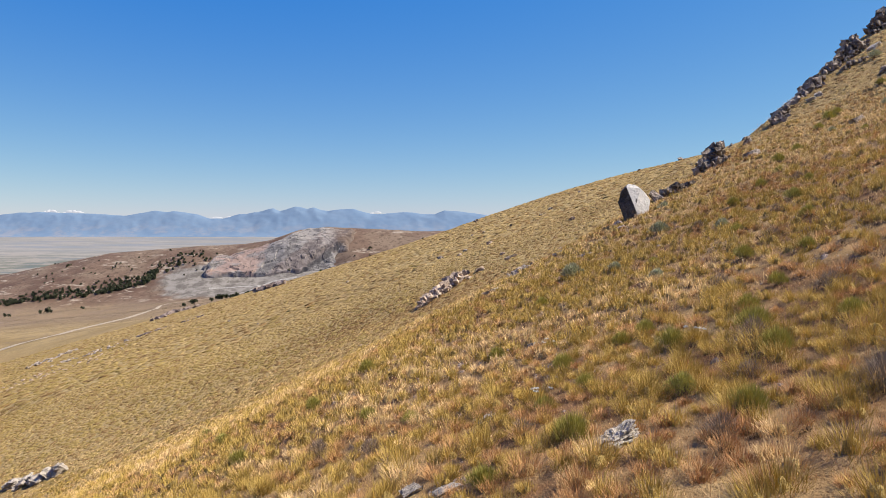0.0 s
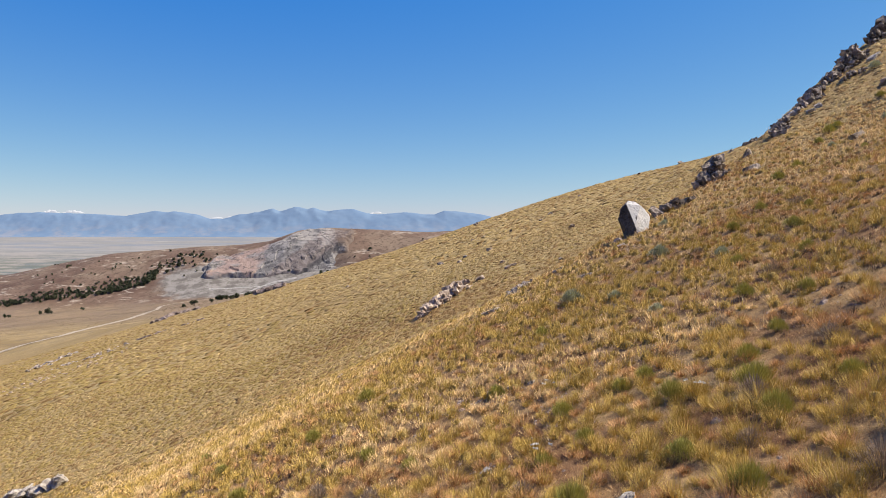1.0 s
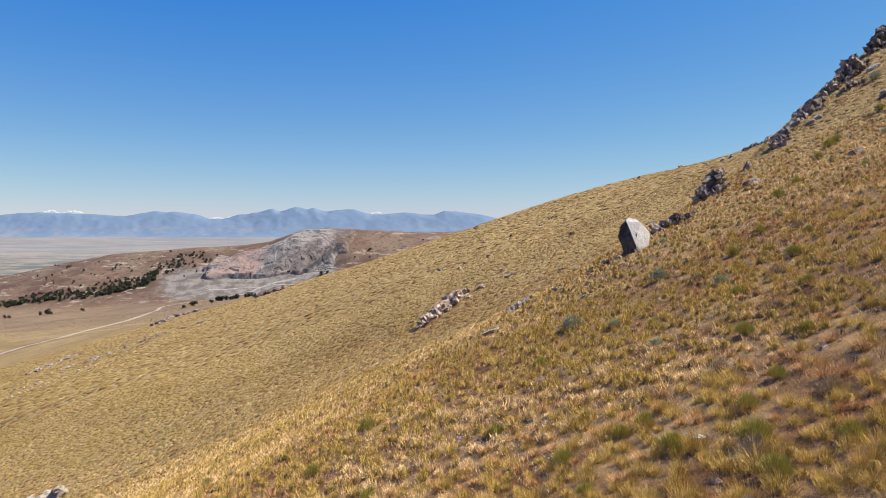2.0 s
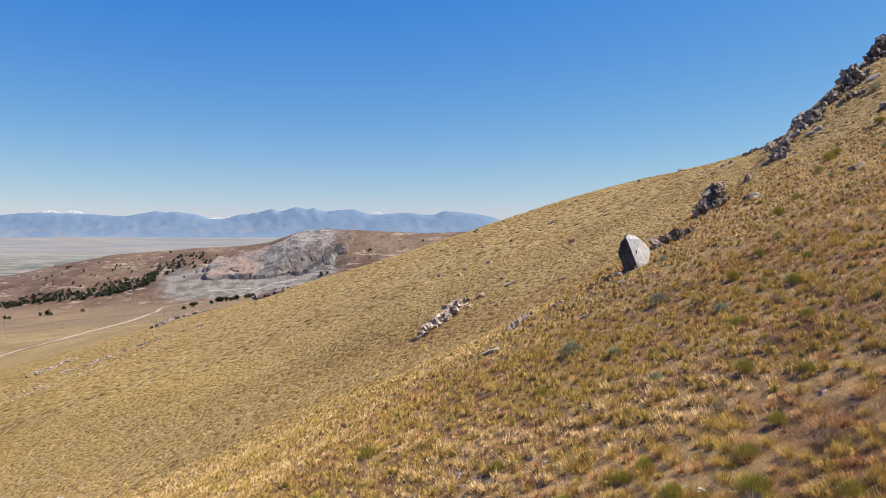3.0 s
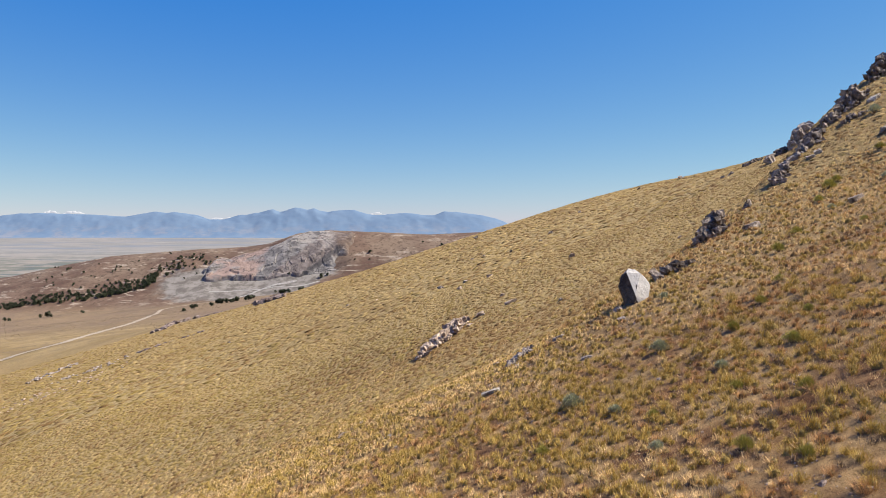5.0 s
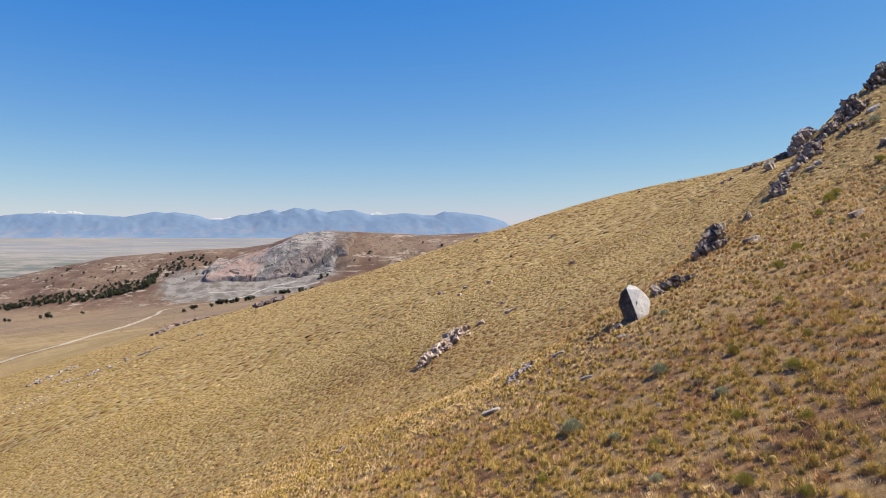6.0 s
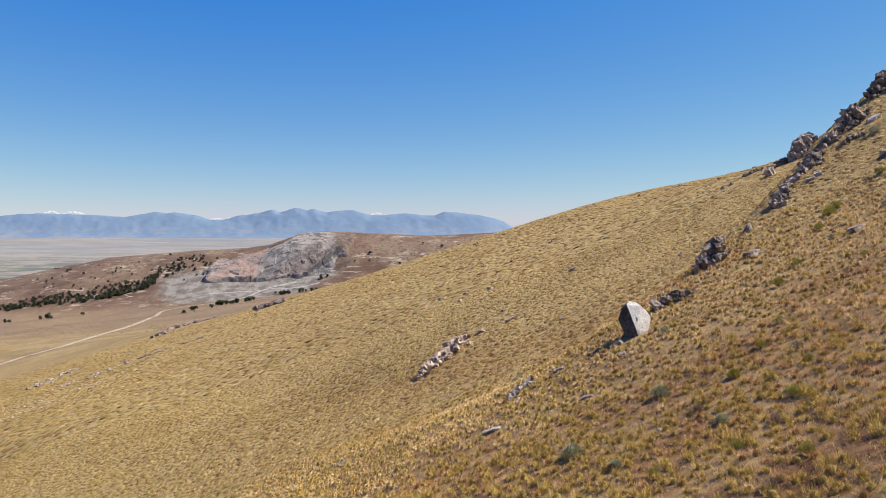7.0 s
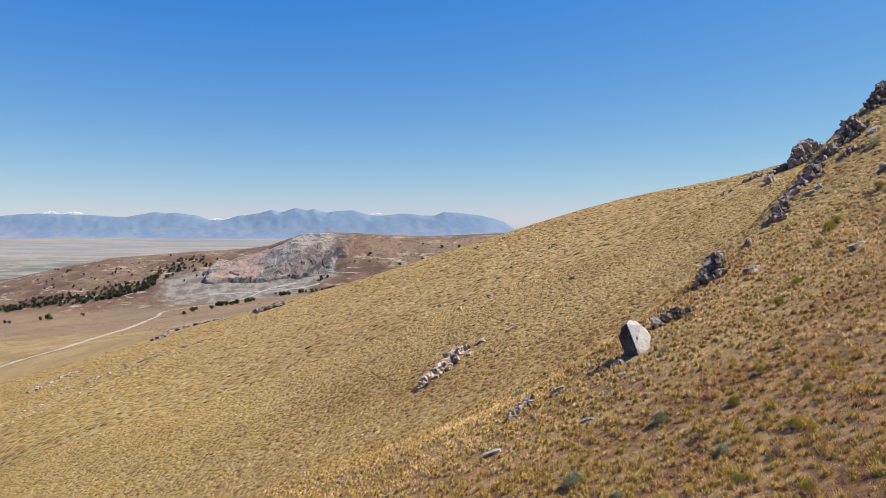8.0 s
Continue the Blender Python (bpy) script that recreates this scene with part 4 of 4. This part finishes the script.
def spray(rnd, count, radius, height, length, width, low, spread):
    """Narrow leaves over a dome, pointing up and out."""
    turn, out = rnd.uniform(0, 2 * math.pi, count), np.sqrt(rnd.random(count))
    lump = 1 + 0.22 * np.sin(3 * turn + rnd.uniform(0, 6)) + 0.15 * np.sin(5 * turn + rnd.uniform(0, 6))
    level = low + (1 - low) * rnd.random(count) ** 0.7
    rim = np.sqrt(np.clip(1 - (level * 0.85) ** 2, 0.05, 1))
    c = np.stack([np.cos(turn) * out * radius * lump * rim, np.sin(turn) * out * radius * lump * rim, level * height * (1 - 0.35 * out ** 2)], -1)
    tilt = spread * out * rnd.uniform(0.4, 1.3, count)
    way = np.stack([np.cos(turn) * np.sin(tilt), np.sin(turn) * np.sin(tilt), np.cos(tilt)], -1)
    face = rnd.uniform(0, 2 * math.pi, count)
    side = np.stack([np.cos(face), np.sin(face), 0.2 * np.sin(turn)], -1) * (width * rnd.uniform(0.6, 1.4, count))[:, None]
    tip = c + way * (length * rnd.uniform(0.5, 1.2, count))[:, None]
    return np.stack([c - side, c + side, tip], 1).reshape(-1, 3), np.arange(3 * count).reshape(-1, 3)


def twigs(rnd, count, radius, height, width):
    turn, out = rnd.uniform(0, 2 * math.pi, count), np.sqrt(rnd.random(count))
    foot = np.stack([np.cos(turn) * out * radius * 0.25, np.sin(turn) * out * radius * 0.25, np.full(count, -0.06)], -1)
    tip = np.stack([np.cos(turn) * out * radius, np.sin(turn) * out * radius, height * rnd.uniform(0.5, 1.0, count) * (1 - 0.4 * out ** 2)], -1)
    side = np.stack([-np.sin(turn), np.cos(turn), np.zeros(count)], -1) * width
    return np.stack([foot - side, foot + side, tip], 1).reshape(-1, 3), np.arange(3 * count).reshape(-1, 3)


def bush(name, label, category, leaf, seed, leaves, spread, length, width, seeds=False):
    """A bush about 1 m across and 0.8 m high, to be scaled when placed."""
    rnd = np.random.default_rng(seed)
    root = new(name)
    root.empty_display_size = 0.2
    part("foliage", spray(rnd, leaves, 0.46, 0.62, length, width, 0.18, spread), leaf, root)
    part("twig_tangle", twigs(rnd, 130, 0.42, 0.55, 0.008), TWIG, root, "dry brown inner twigs")
    if seeds:
        for k in range(7):
            v, f = spray(rnd, 14, 0.05, 0.06, 0.05, 0.03, 0.2, 0.9)
            part("seed_head", (v + np.array([0.32 * math.cos(k * 2.2), 0.32 * math.sin(k * 2.2), 0.62 + 0.05 * (k % 3)]), f), SEED_HEAD, root, "white dry seed head")
    return tagged(root, label, category)


def bush_pose(x, y, size, turn):
    return Matrix.Translation((x, y, float(ground_z(x, y)) - 0.03)) @ Matrix.Rotation(turn, 4, "Z") @ Matrix.Diagonal((size, size, size * 0.95, 1))


def plant(kinds, sites, group):
    for k, (x, y, size) in enumerate(sites):
        src = kinds[k % len(kinds)]
        if "placed" not in src:
            src.matrix_world = bush_pose(x, y, size, k * 1.7)
            src["placed"] = 1
            tagged(src, group=group)
        else:
            copy_thing(src, bush_pose(x, y, size, k * 1.7) if src.scale[0] == 0 else bush_pose(x, y, size, k * 1.7) @ Matrix.Diagonal((1 / src.scale[0], 1 / src.scale[1], 1 / src.scale[2], 1)))


green = [bush("rabbitbrush", "bright green rabbitbrush in dry grass", "bush", LEAF_GREEN, 70 + k, 1300, 0.55, 0.30, 0.006) for k in range(3)]
sage = [bush("sagebrush", "grey-green rounded sagebrush with dark twigs", "bush", LEAF_SAGE, 80 + k, 1300, 0.8, 0.17, 0.012) for k in range(2)]
yellow = [bush("yellow_rabbitbrush", "yellow-green rabbitbrush in bloom on the slope", "bush", LEAF_YELLOW, 90 + k, 1500, 0.7, 0.13, 0.012) for k in range(2)]
dead = [bush("dead_bush", "grey-brown dead bush with a dark hollow", "bush", GREY_TWIG, 95 + k, 700, 1.0, 0.22, 0.006) for k in range(2)]
seedy = [bush("seeding_weed", "dry weed with white seed heads", "weed", OLIVE, 98, 500, 0.6, 0.2, 0.008, True)]
plant(green, [(3.83, 12.8, 0.42), (3.82, 11.3, 0.52), (4.82, 10.5, 0.62), (2.2, 12.4, 0.46), (1.53, 10.2, 0.36), (1.62, 8.45, 0.52), (3.42, 7.5, 0.46), (0.47, 7.75, 0.42), (-2.28, 20.4, 0.6),
              (3.33, 12.7, 0.4), (1.23, 15.4, 0.45), (2.27, 10.7, 0.36), (6.86, 15.5, 0.5), (4.6, 9.3, 0.5), (5.3, 11.8, 0.45), (6.2, 12.6, 0.4), (5.8, 9.6, 0.42), (7.6, 14.2, 0.4), (-3.4, 17.8, 0.5),
              (-1.6, 14.4, 0.45), (-0.6, 12.6, 0.4), (-4.6, 15.2, 0.5), (9.2, 17.2, 0.45), (8.2, 19.0, 0.4), (24.6, 43.7, 0.95), (25.6, 44.6, 0.7), (29.8, 46.8, 0.7), (16.4, 33.5, 0.7), (10.2, 24.0, 0.5), (2.9, 19.8, 0.45), (11.9, 25.6, 0.5), (18.6, 36.0, 0.6)],
      "green bushes on the near slope")
plant(sage, [(4.3, 22.7, 0.8), (7.97, 25.1, 0.75), (4.94, 44.2, 0.9), (5.24, 20.7, 0.45), (10.7, 33.0, 0.6), (26.5, 41.0, 0.7), (34.6, 55.2, 1.1), (22.0, 38.8, 0.5), (5.42, 17.2, 0.45), (8.59, 21.0, 0.5)], "sagebrush on the slope")
plant(yellow, [(10.65, 20.75, 0.62), (3.16, 8.9, 0.5), (22.8, 41.6, 0.7), (6.0, 19.4, 0.4), (13.5, 27.4, 0.5), (12.2, 22.8, 0.45), (-8.4, 24.0, 0.6), (-6.1, 18.7, 0.5), (20.3, 33.0, 0.5)], "yellow bushes on the slope")
plant(dead, [(4.6, 10.0, 0.6), (5.2, 7.6, 0.5), (2.9, 7.0, 0.45), (1.1, 9.3, 0.4), (-1.2, 11.4, 0.5), (6.4, 11.2, 0.5), (3.9, 8.6, 0.4), (7.9, 16.4, 0.5), (5.7, 14.0, 0.45), (-2.4, 13.0, 0.5), (9.6, 19.6, 0.5), (4.5, 6.9, 0.6), (12.6, 24.3, 0.5), (8.4, 22.4, 0.45)], "dead bushes on the near slope")
plant(seedy, [(4.05, 10.9, 0.5), (1.5, 10.4, 0.5), (2.2, 14.2, 0.4)], "weeds with seed heads")

# ---- junipers ----
JUNIPER = blade_material("juniper_foliage", (0.032, 0.040, 0.020), (0.085, 0.092, 0.05), (0.055, 0.064, 0.034), 0.15)
BARK = rock_material("juniper_bark", (0.12, 0.09, 0.07), (0.25, 0.2, 0.16), (0.2, 0.15, 0.1))


def tube(a, b, ra, rb, sides=6):
    a, b = np.array(a, float), np.array(b, float)
    w = (b - a) / np.linalg.norm(b - a)
    u = np.cross(w, (0.3, 0.9, 0.1))
    u /= np.linalg.norm(u)
    v = np.cross(w, u)
    t = np.linspace(0, 2 * math.pi, sides, endpoint=False)
    ring = np.cos(t)[:, None] * u + np.sin(t)[:, None] * v
    verts = np.concatenate([a + ring * ra, b + ring * rb])
    k = np.arange(sides)
    n = (k + 1) % sides
    return verts, np.stack([k, n, n + sides, k + sides], -1)


def crown(rnd, n, leaf):
    """A ragged crown 5 m high of leaf sprays round nine lumps."""
    lumps = np.stack([rnd.uniform(-1.3, 1.3, 9), rnd.uniform(-1.3, 1.3, 9), rnd.uniform(1.3, 3.9, 9)], -1)
    size = rnd.uniform(0.75, 1.25, 9)
    k = rnd.integers(0, 9, n)
    d = unit(rnd.normal(0, 1, (n, 3)))
    c = lumps[k] + d * (size[k] * rnd.uniform(0.6, 1.05, n))[:, None]
    c[:, 2] = np.maximum(c[:, 2], 0.35)
    a, b = rnd.normal(0, 1, (n, 3)) * leaf, rnd.normal(0, 1, (n, 3)) * leaf
    return np.stack([c - a, c + b, c + a, c - b], 1).reshape(-1, 3), np.arange(4 * n).reshape(-1, 4)


def juniper(seed):
    """A juniper 5 m high: a short forked trunk and a ragged crown of leaf clumps."""
    rnd = np.random.default_rng(seed)
    root = new("juniper_tree")
    vs, fs, at = [], [], 0
    for a, b, ra, rb in [((0, 0, -0.4), (0.1, 0, 1.4), 0.32, 0.22), ((0.1, 0, 1.2), (0.8, 0.3, 3.0), 0.18, 0.06), ((0.1, 0, 1.2), (-0.7, 0.4, 3.2), 0.17, 0.06), ((0.1, 0, 1.3), (0.1, -0.6, 3.8), 0.16, 0.05)]:
        v, f = tube(a, b, ra, rb)
        vs.append(v)
        fs.append(f + at)
        at += len(v)
    part("trunk", (np.concatenate(vs), np.concatenate(fs)), BARK, root)
    part("crown", crown(rnd, 260, 0.30), JUNIPER, root)
    return tagged(root, "dark green bushy juniper on dry ground", "tree", "junipers on the plain and ridge")


def tree_pose(x, y, size, turn):
    return Matrix.Translation((x, y, float(ground_z(x, y)) - 0.2)) @ Matrix.Rotation(turn, 4, "Z") @ Matrix.Scale(size, 4)


THICKET_FOOT = [(-604, 832), (-549, 843), (-495, 856), (-447, 870), (-415, 883), (-392, 893), (-385, 908)]
THICKET_TOP = [(-618, 850), (-562, 863), (-510, 883), (-464, 905), (-430, 915), (-400, 922), (-392, 936)]


def thicket(rnd, count, small, large):
    """Sites along the foot of the ridge, closest at the lower edge."""
    sites = []
    for _ in range(count):
        f, g = rnd.random() * 5.999, rnd.random() ** 1.7
        i = int(f)
        ends = [[a[k] + (b[k] - a[k]) * (f - i) for k in range(2)] for a, b in ((THICKET_FOOT[i], THICKET_FOOT[i + 1]), (THICKET_TOP[i], THICKET_TOP[i + 1]))]
        x, y = [lo + (hi - lo) * g for lo, hi in zip(*ends)]
        sites.append((x + rnd.gauss(0, 1.5), y + rnd.gauss(0, 2), rnd.uniform(small, large) * (1.1 - 0.35 * g)))
    return sites


def tree_sites():
    rnd = random.Random(8)
    sites = []
    sites += thicket(rnd, 135, 0.62, 1.15)
    for _ in range(60):          # open stand above the thicket, up to the quarry's shoulder
        f, g = rnd.random(), rnd.random()
        sites.append((-392 + 72 * f - 6 * g + rnd.gauss(0, 3), 918 + 14 * f + 52 * g + rnd.gauss(0, 4), rnd.uniform(0.5, 1.05)))
    for _ in range(44):
        sites.append((rnd.uniform(-570, -330), rnd.uniform(905, 1000), rnd.uniform(0.4, 0.75)))
    for _ in range(16):
        sites.append((rnd.uniform(-130, 60), rnd.uniform(880, 990), rnd.uniform(0.5, 1.1)))
    # rows behind the shoulder and by the quarry floor
    for _ in range(16):
        f = rnd.random()
        sites.append((-243 + 36 * f + rnd.gauss(0, 3), 704 + 60 * f + rnd.gauss(0, 5), rnd.uniform(0.8, 1.3)))
    for _ in range(24):
        f = rnd.random()
        sites.append((-212 + 95 * f + rnd.gauss(0, 3), 850 + 4 * f + rnd.gauss(0, 4), rnd.uniform(0.8, 1.25)))
    sites += [(-439, 754, 1.5), (-446, 752, 0.9), (-431, 748, 0.8), (-417, 785, 0.8), (-412, 779, 0.7), (-482, 747, 0.9), (-474, 742, 0.8), (-235, 643, 1.1), (-241, 652, 1.0), (-229, 600, 0.7), (-233, 612, 0.6), (-222, 652, 0.9),
              (-205, 905, 1.0), (-160, 893, 1.3), (-152, 897, 0.9), (-296, 915, 0.6), (-268, 914, 0.5)]
    return sites


kinds = [juniper(300 + k) for k in range(4)]
for k, (x, y, size) in enumerate(tree_sites()):
    m = tree_pose(x, y, size, k * 2.1)
    if k < 4:
        kinds[k].matrix_world = m
    else:
        copy_thing(kinds[k % 4], m @ Matrix.Scale(1 / kinds[k % 4].scale[0], 4))


def grow_thicket():
    """The close growth of the thicket, whose crowns run together."""
    rnd = np.random.default_rng(77)
    heap = []
    for x, y, size in thicket(random.Random(78), 330, 0.6, 1.0):
        v, f = crown(rnd, 110, 0.42)
        heap.append((v * size + np.array([x, y, float(ground_z(x, y)) - 0.3]), f, np.full(len(v), rnd.random())))
    return tagged(join("juniper_thicket", "close dark green juniper thicket at the foot of the ridge", JUNIPER, heap), category="thicket")


grow_thicket()


# ---- road, quarry and shoulder rocks ----
ROAD_DUST = rock_material("pale_road_dust", (0.317, 0.264, 0.202), (0.396, 0.339, 0.264), (0.282, 0.224, 0.163), 8.0)


HAUL_DUST = rock_material("grey_haul_dust", (0.250, 0.238, 0.218), (0.330, 0.315, 0.292), (0.205, 0.195, 0.175), 8.0)


def track(name, label, points, width, lift=0.12, dust=ROAD_DUST):
    """A dirt road laid on the ground along a line of x, y points."""
    p = np.array(points, float)
    s = np.concatenate([[0], np.cumsum(np.hypot(*np.diff(p, axis=0).T))])
    t = np.arange(0, s[-1], 2.5)
    x, y = np.interp(t, s, p[:, 0]), np.interp(t, s, p[:, 1])
    for _ in range(6):
        x[1:-1], y[1:-1] = (x[:-2] + 2 * x[1:-1] + x[2:]) / 4, (y[:-2] + 2 * y[1:-1] + y[2:]) / 4
    dx, dy = np.gradient(x), np.gradient(y)
    n = np.hypot(dx, dy)
    nx, ny = -dy / n, dx / n
    w = width * (1 + 0.18 * value_noise(x, y, 15, 71, 2))
    cols = [x[:, None] + nx[:, None] * w[:, None] * k for k in (-0.5, -0.2, 0.2, 0.5)], [y[:, None] + ny[:, None] * w[:, None] * k for k in (-0.5, -0.2, 0.2, 0.5)]
    xx, yy = np.concatenate(cols[0], 1), np.concatenate(cols[1], 1)
    zz = ground_z(xx, yy) + lift + np.array([0, 0.12, 0.12, 0])
    verts = np.stack([xx, yy, zz], -1).reshape(-1, 3)
    ob = mesh_object(name, verts, grid_faces(len(x), 4), dust, True)
    return tagged(ob, label, "dirt road", kind="structure")


track("road", "pale dusty dirt road across the plain", [(-235, 236), (-205, 266), (-188, 284), (-183, 301), (-183, 322), (-188, 350), (-204, 406), (-215, 455), (-230, 520), (-238, 545)], 4.6, 0.14)
track("road_spur", "pale dirt spur road looping to the quarry", [(-238, 548), (-247, 572), (-258, 610), (-278, 665), (-292, 709), (-293, 740), (-284, 770), (-268, 810)], 3.6, 0.14)
track("quarry_track", "pale haul track on the quarry floor", [(-270, 832), (-258, 842), (-244, 851), (-238, 868), (-227, 882), (-209, 886), (-190, 892)], 4.4, 0.3, HAUL_DUST)
track("quarry_loop", "pale haul track on the quarry floor", [(-300, 872), (-266, 874), (-240, 874), (-215, 878), (-185, 874), (-160, 884)], 3.0, 0.3, HAUL_DUST)


def quarry_material():
    """Bodies of rock side by side: pink, grey, a brown slanting sheet and a pale cap; the sheet's dark edge is painted
    shade.
    """
    g = Graph("quarried_rock")
    x, z = g.axis(0), g.sum("SUBTRACT", g.axis(2), EYE)
    stray = g.sum("MULTIPLY", g.sum("SUBTRACT", g.noise(18.0, 5, 0.6), 0.5), 34.0)
    across = g.sum("ADD", x, stray)
    slant = g.sum("SUBTRACT", across, g.sum("MULTIPLY", g.sum("ADD", z, 45.0), 1.1))
    c = g.mix(g.step(g.noise(12.0, 7, 0.65, (1, 1, 1.6)), 0.38, 0.60), (0.111, 0.104, 0.102), (0.211, 0.198, 0.189))
    pink = g.sum("MULTIPLY", g.step(across, -318.0, -306.0), g.step(across, -244.0, -256.0))
    c = g.mix(g.sum("MULTIPLY", pink, g.step(g.noise(20.0, 5, 0.6, shift=(2, 5, 1)), 0.40, 0.52, 0.15, 0.85)), c, (0.255, 0.181, 0.152))
    sheet = g.sum("MULTIPLY", g.step(slant, -214.0, -206.0), g.step(slant, -160.0, -168.0))
    streak = g.noise(9.0, 6, 0.65, (1, 1, 0.22), (3, 3, 3), turn=(0, -0.8, 0))
    c = g.mix(g.sum("MULTIPLY", sheet, 0.85), c, g.mix(g.step(streak, 0.4, 0.6), (0.111, 0.090, 0.083), (0.194, 0.164, 0.152)))
    # shade of the cleft beside the sheet, painted as a dark slanting band
    edge = g.sum("ABSOLUTE", g.sum("ADD", slant, 163.0))
    c = g.mix(g.step(edge, 7.0, 3.0, 0.0, 0.85), c, (0.058, 0.054, 0.056))
    cap = g.sum("MULTIPLY", g.step(g.sum("ADD", z, g.sum("MULTIPLY", stray, 0.2)), -32.0, -27.0), g.step(x, -150.0, -170.0))
    c = g.mix(g.sum("MULTIPLY", cap, g.step(g.noise(14.0, 5, 0.6, (0.5, 1, 2)), 0.42, 0.52, 0.0, 0.9)), c, (0.266, 0.244, 0.222))
    crack = g.sum("ABSOLUTE", g.sum("SUBTRACT", g.noise(20.0, 5, 0.6, shift=(6, 1, 2)), 0.5))
    c = g.mix(g.step(crack, 0.016, 0.004, 0.0, 0.85), c, (0.042, 0.040, 0.042))
    c = g.mix(g.step(g.sum("ADD", x, g.sum("MULTIPLY", stray, 2.5)), -158.0, -128.0, 0.0, 0.9), c, (0.118, 0.085, 0.066))
    return g.surface(c, 0.95, g.bump(g.noise(4.0, 6, 0.7), 1.0, 0.7), specular=0.1)


def build_quarry():
    x, y = np.linspace(-338, -110, 240), np.linspace(886, 1000, 120)
    yy, xx = np.meshgrid(y, x, indexing="ij")
    base = ground_z(xx, yy)
    natural = smooth((xx + 335) / 30) * (1 - smooth((xx + 178) / 66)) * smooth((yy - 896) / 12) * (1 - smooth((yy - 972 - 0.32 * (xx + 245)) / 14))
    block = np.floor(2.4 * value_noise(xx + 0.5 * yy, yy, 48, 81, 2) + 0.5 * value_noise(xx, yy, 14, 82, 2)) * 2.4
    block = np.clip(block, -4.0, 4.0) * (1 - 0.75 * smooth((yy - 925) / 30))
    rough = block + 1.5 * value_noise(xx, yy, 11, 83, 4)
    ragged = (natural + 0.35 * value_noise(xx, yy, 12, 84, 3) + 0.75 * value_noise(xx, yy, 34, 85, 2) * (1 - natural * 0.6)) * smooth(natural * 5)
    z = base - 2.0 + (7.0 + rough) * smooth((ragged - 0.25) / 0.5)
    verts = np.stack([xx, yy, z], -1).reshape(-1, 3)
    ob = mesh_object("quarry_face", verts, grid_faces(len(y), len(x)), quarry_material())
    return tagged(ob, "broken grey and pink quarry wall cut into the ridge", "quarry", kind="structure")


build_quarry()

PURPLE = rock_material("purple_grey_rock", (0.15, 0.112, 0.098), (0.29, 0.232, 0.205), (0.27, 0.19, 0.15), 4.0)
rnd = random.Random(21)


def rubble(label, material, line, count, wide, low, high):
    """A band of loose rocks along a line of x, y points."""
    root = new("rock_band")
    root.location = (line[0][0], line[0][1], float(ground_z(*line[0])))
    bpy.context.view_layer.update()
    for k in range(count):
        f = rnd.random() * (len(line) - 1)
        i = int(f)
        (x0, y0), (x1, y1) = line[i], line[i + 1]
        x, y = x0 + (x1 - x0) * (f - i) + rnd.gauss(0, wide), y0 + (y1 - y0) * (f - i) + rnd.gauss(0, wide)
        w = rnd.uniform(low, high)
        ob = new("stone", with_material(CHIPS[k % 9], material))
        ob.parent = root
        ob.matrix_parent_inverse = root.matrix_world.inverted()
        ob.matrix_basis = rest(x, y, w * 1.3, w, w * 0.75, rnd.uniform(0, 6), 0.1, 0.25)
    return tagged(root, label, "rock band")


rubble("purple-grey band of rocks along the shoulder", PURPLE, [(-103, 243), (-104, 256), (-104, 268), (-102, 280), (-97, 290), (-92, 296)], 70, 1.3, 0.9, 2.6)
rubble("purple-grey rocky knob on the shoulder", PURPLE, [(-63.5, 232), (-59, 232), (-55, 231)], 60, 1.1, 1.3, 3.3)
rubble("thin line of dark stones on the lower slope", PURPLE, [(-84, 186), (-78, 190), (-72, 192), (-69, 193)], 34, 0.6, 0.4, 1.1)
rubble("grey stony patch on the lower slope", STONE_WARM, [(-119, 196), (-118, 205), (-116, 212)], 40, 3.0, 0.5, 1.3)
rubble("grey stony patch on the lower slope", STONE_WARM, [(-98, 176), (-92, 178), (-88, 184)], 36, 2.5, 0.4, 1.1)
rubble("loose pinkish stones on the lower slope", STONE_TAN, [(-92, 140), (-88, 150), (-84, 160)], 60, 5.0, 0.3, 0.8)


def grow_scrub():
    """Low brush dotted over the plain and the ridge: small clumps of three leaves each."""
    n = 32000
    x, y = rng.uniform(-700, 120, n), 380 + 660 * rng.random(n)
    keep = (np.abs(x + 245) > 110) | (np.abs(y - 905) > 50)
    keep &= rng.random(n) < 0.35 + 0.65 * patch(x, y, 60, 91, -0.2, 0.3)
    keep &= (x < -60 - 0.1 * y) | (y > 820)
    x, y = x[keep], y[keep]
    return join("scrub", "low dark scrub dotted over the plain and ridge", SCRUB, [blades(x, y, 3, 0.6, 0.30, 1.2, 0.25)])


SCRUB = blade_material("scrub_leaf", (0.13, 0.105, 0.065), (0.26, 0.20, 0.125), (0.19, 0.15, 0.09), 0.1)
tagged(grow_scrub(), category="scrub")
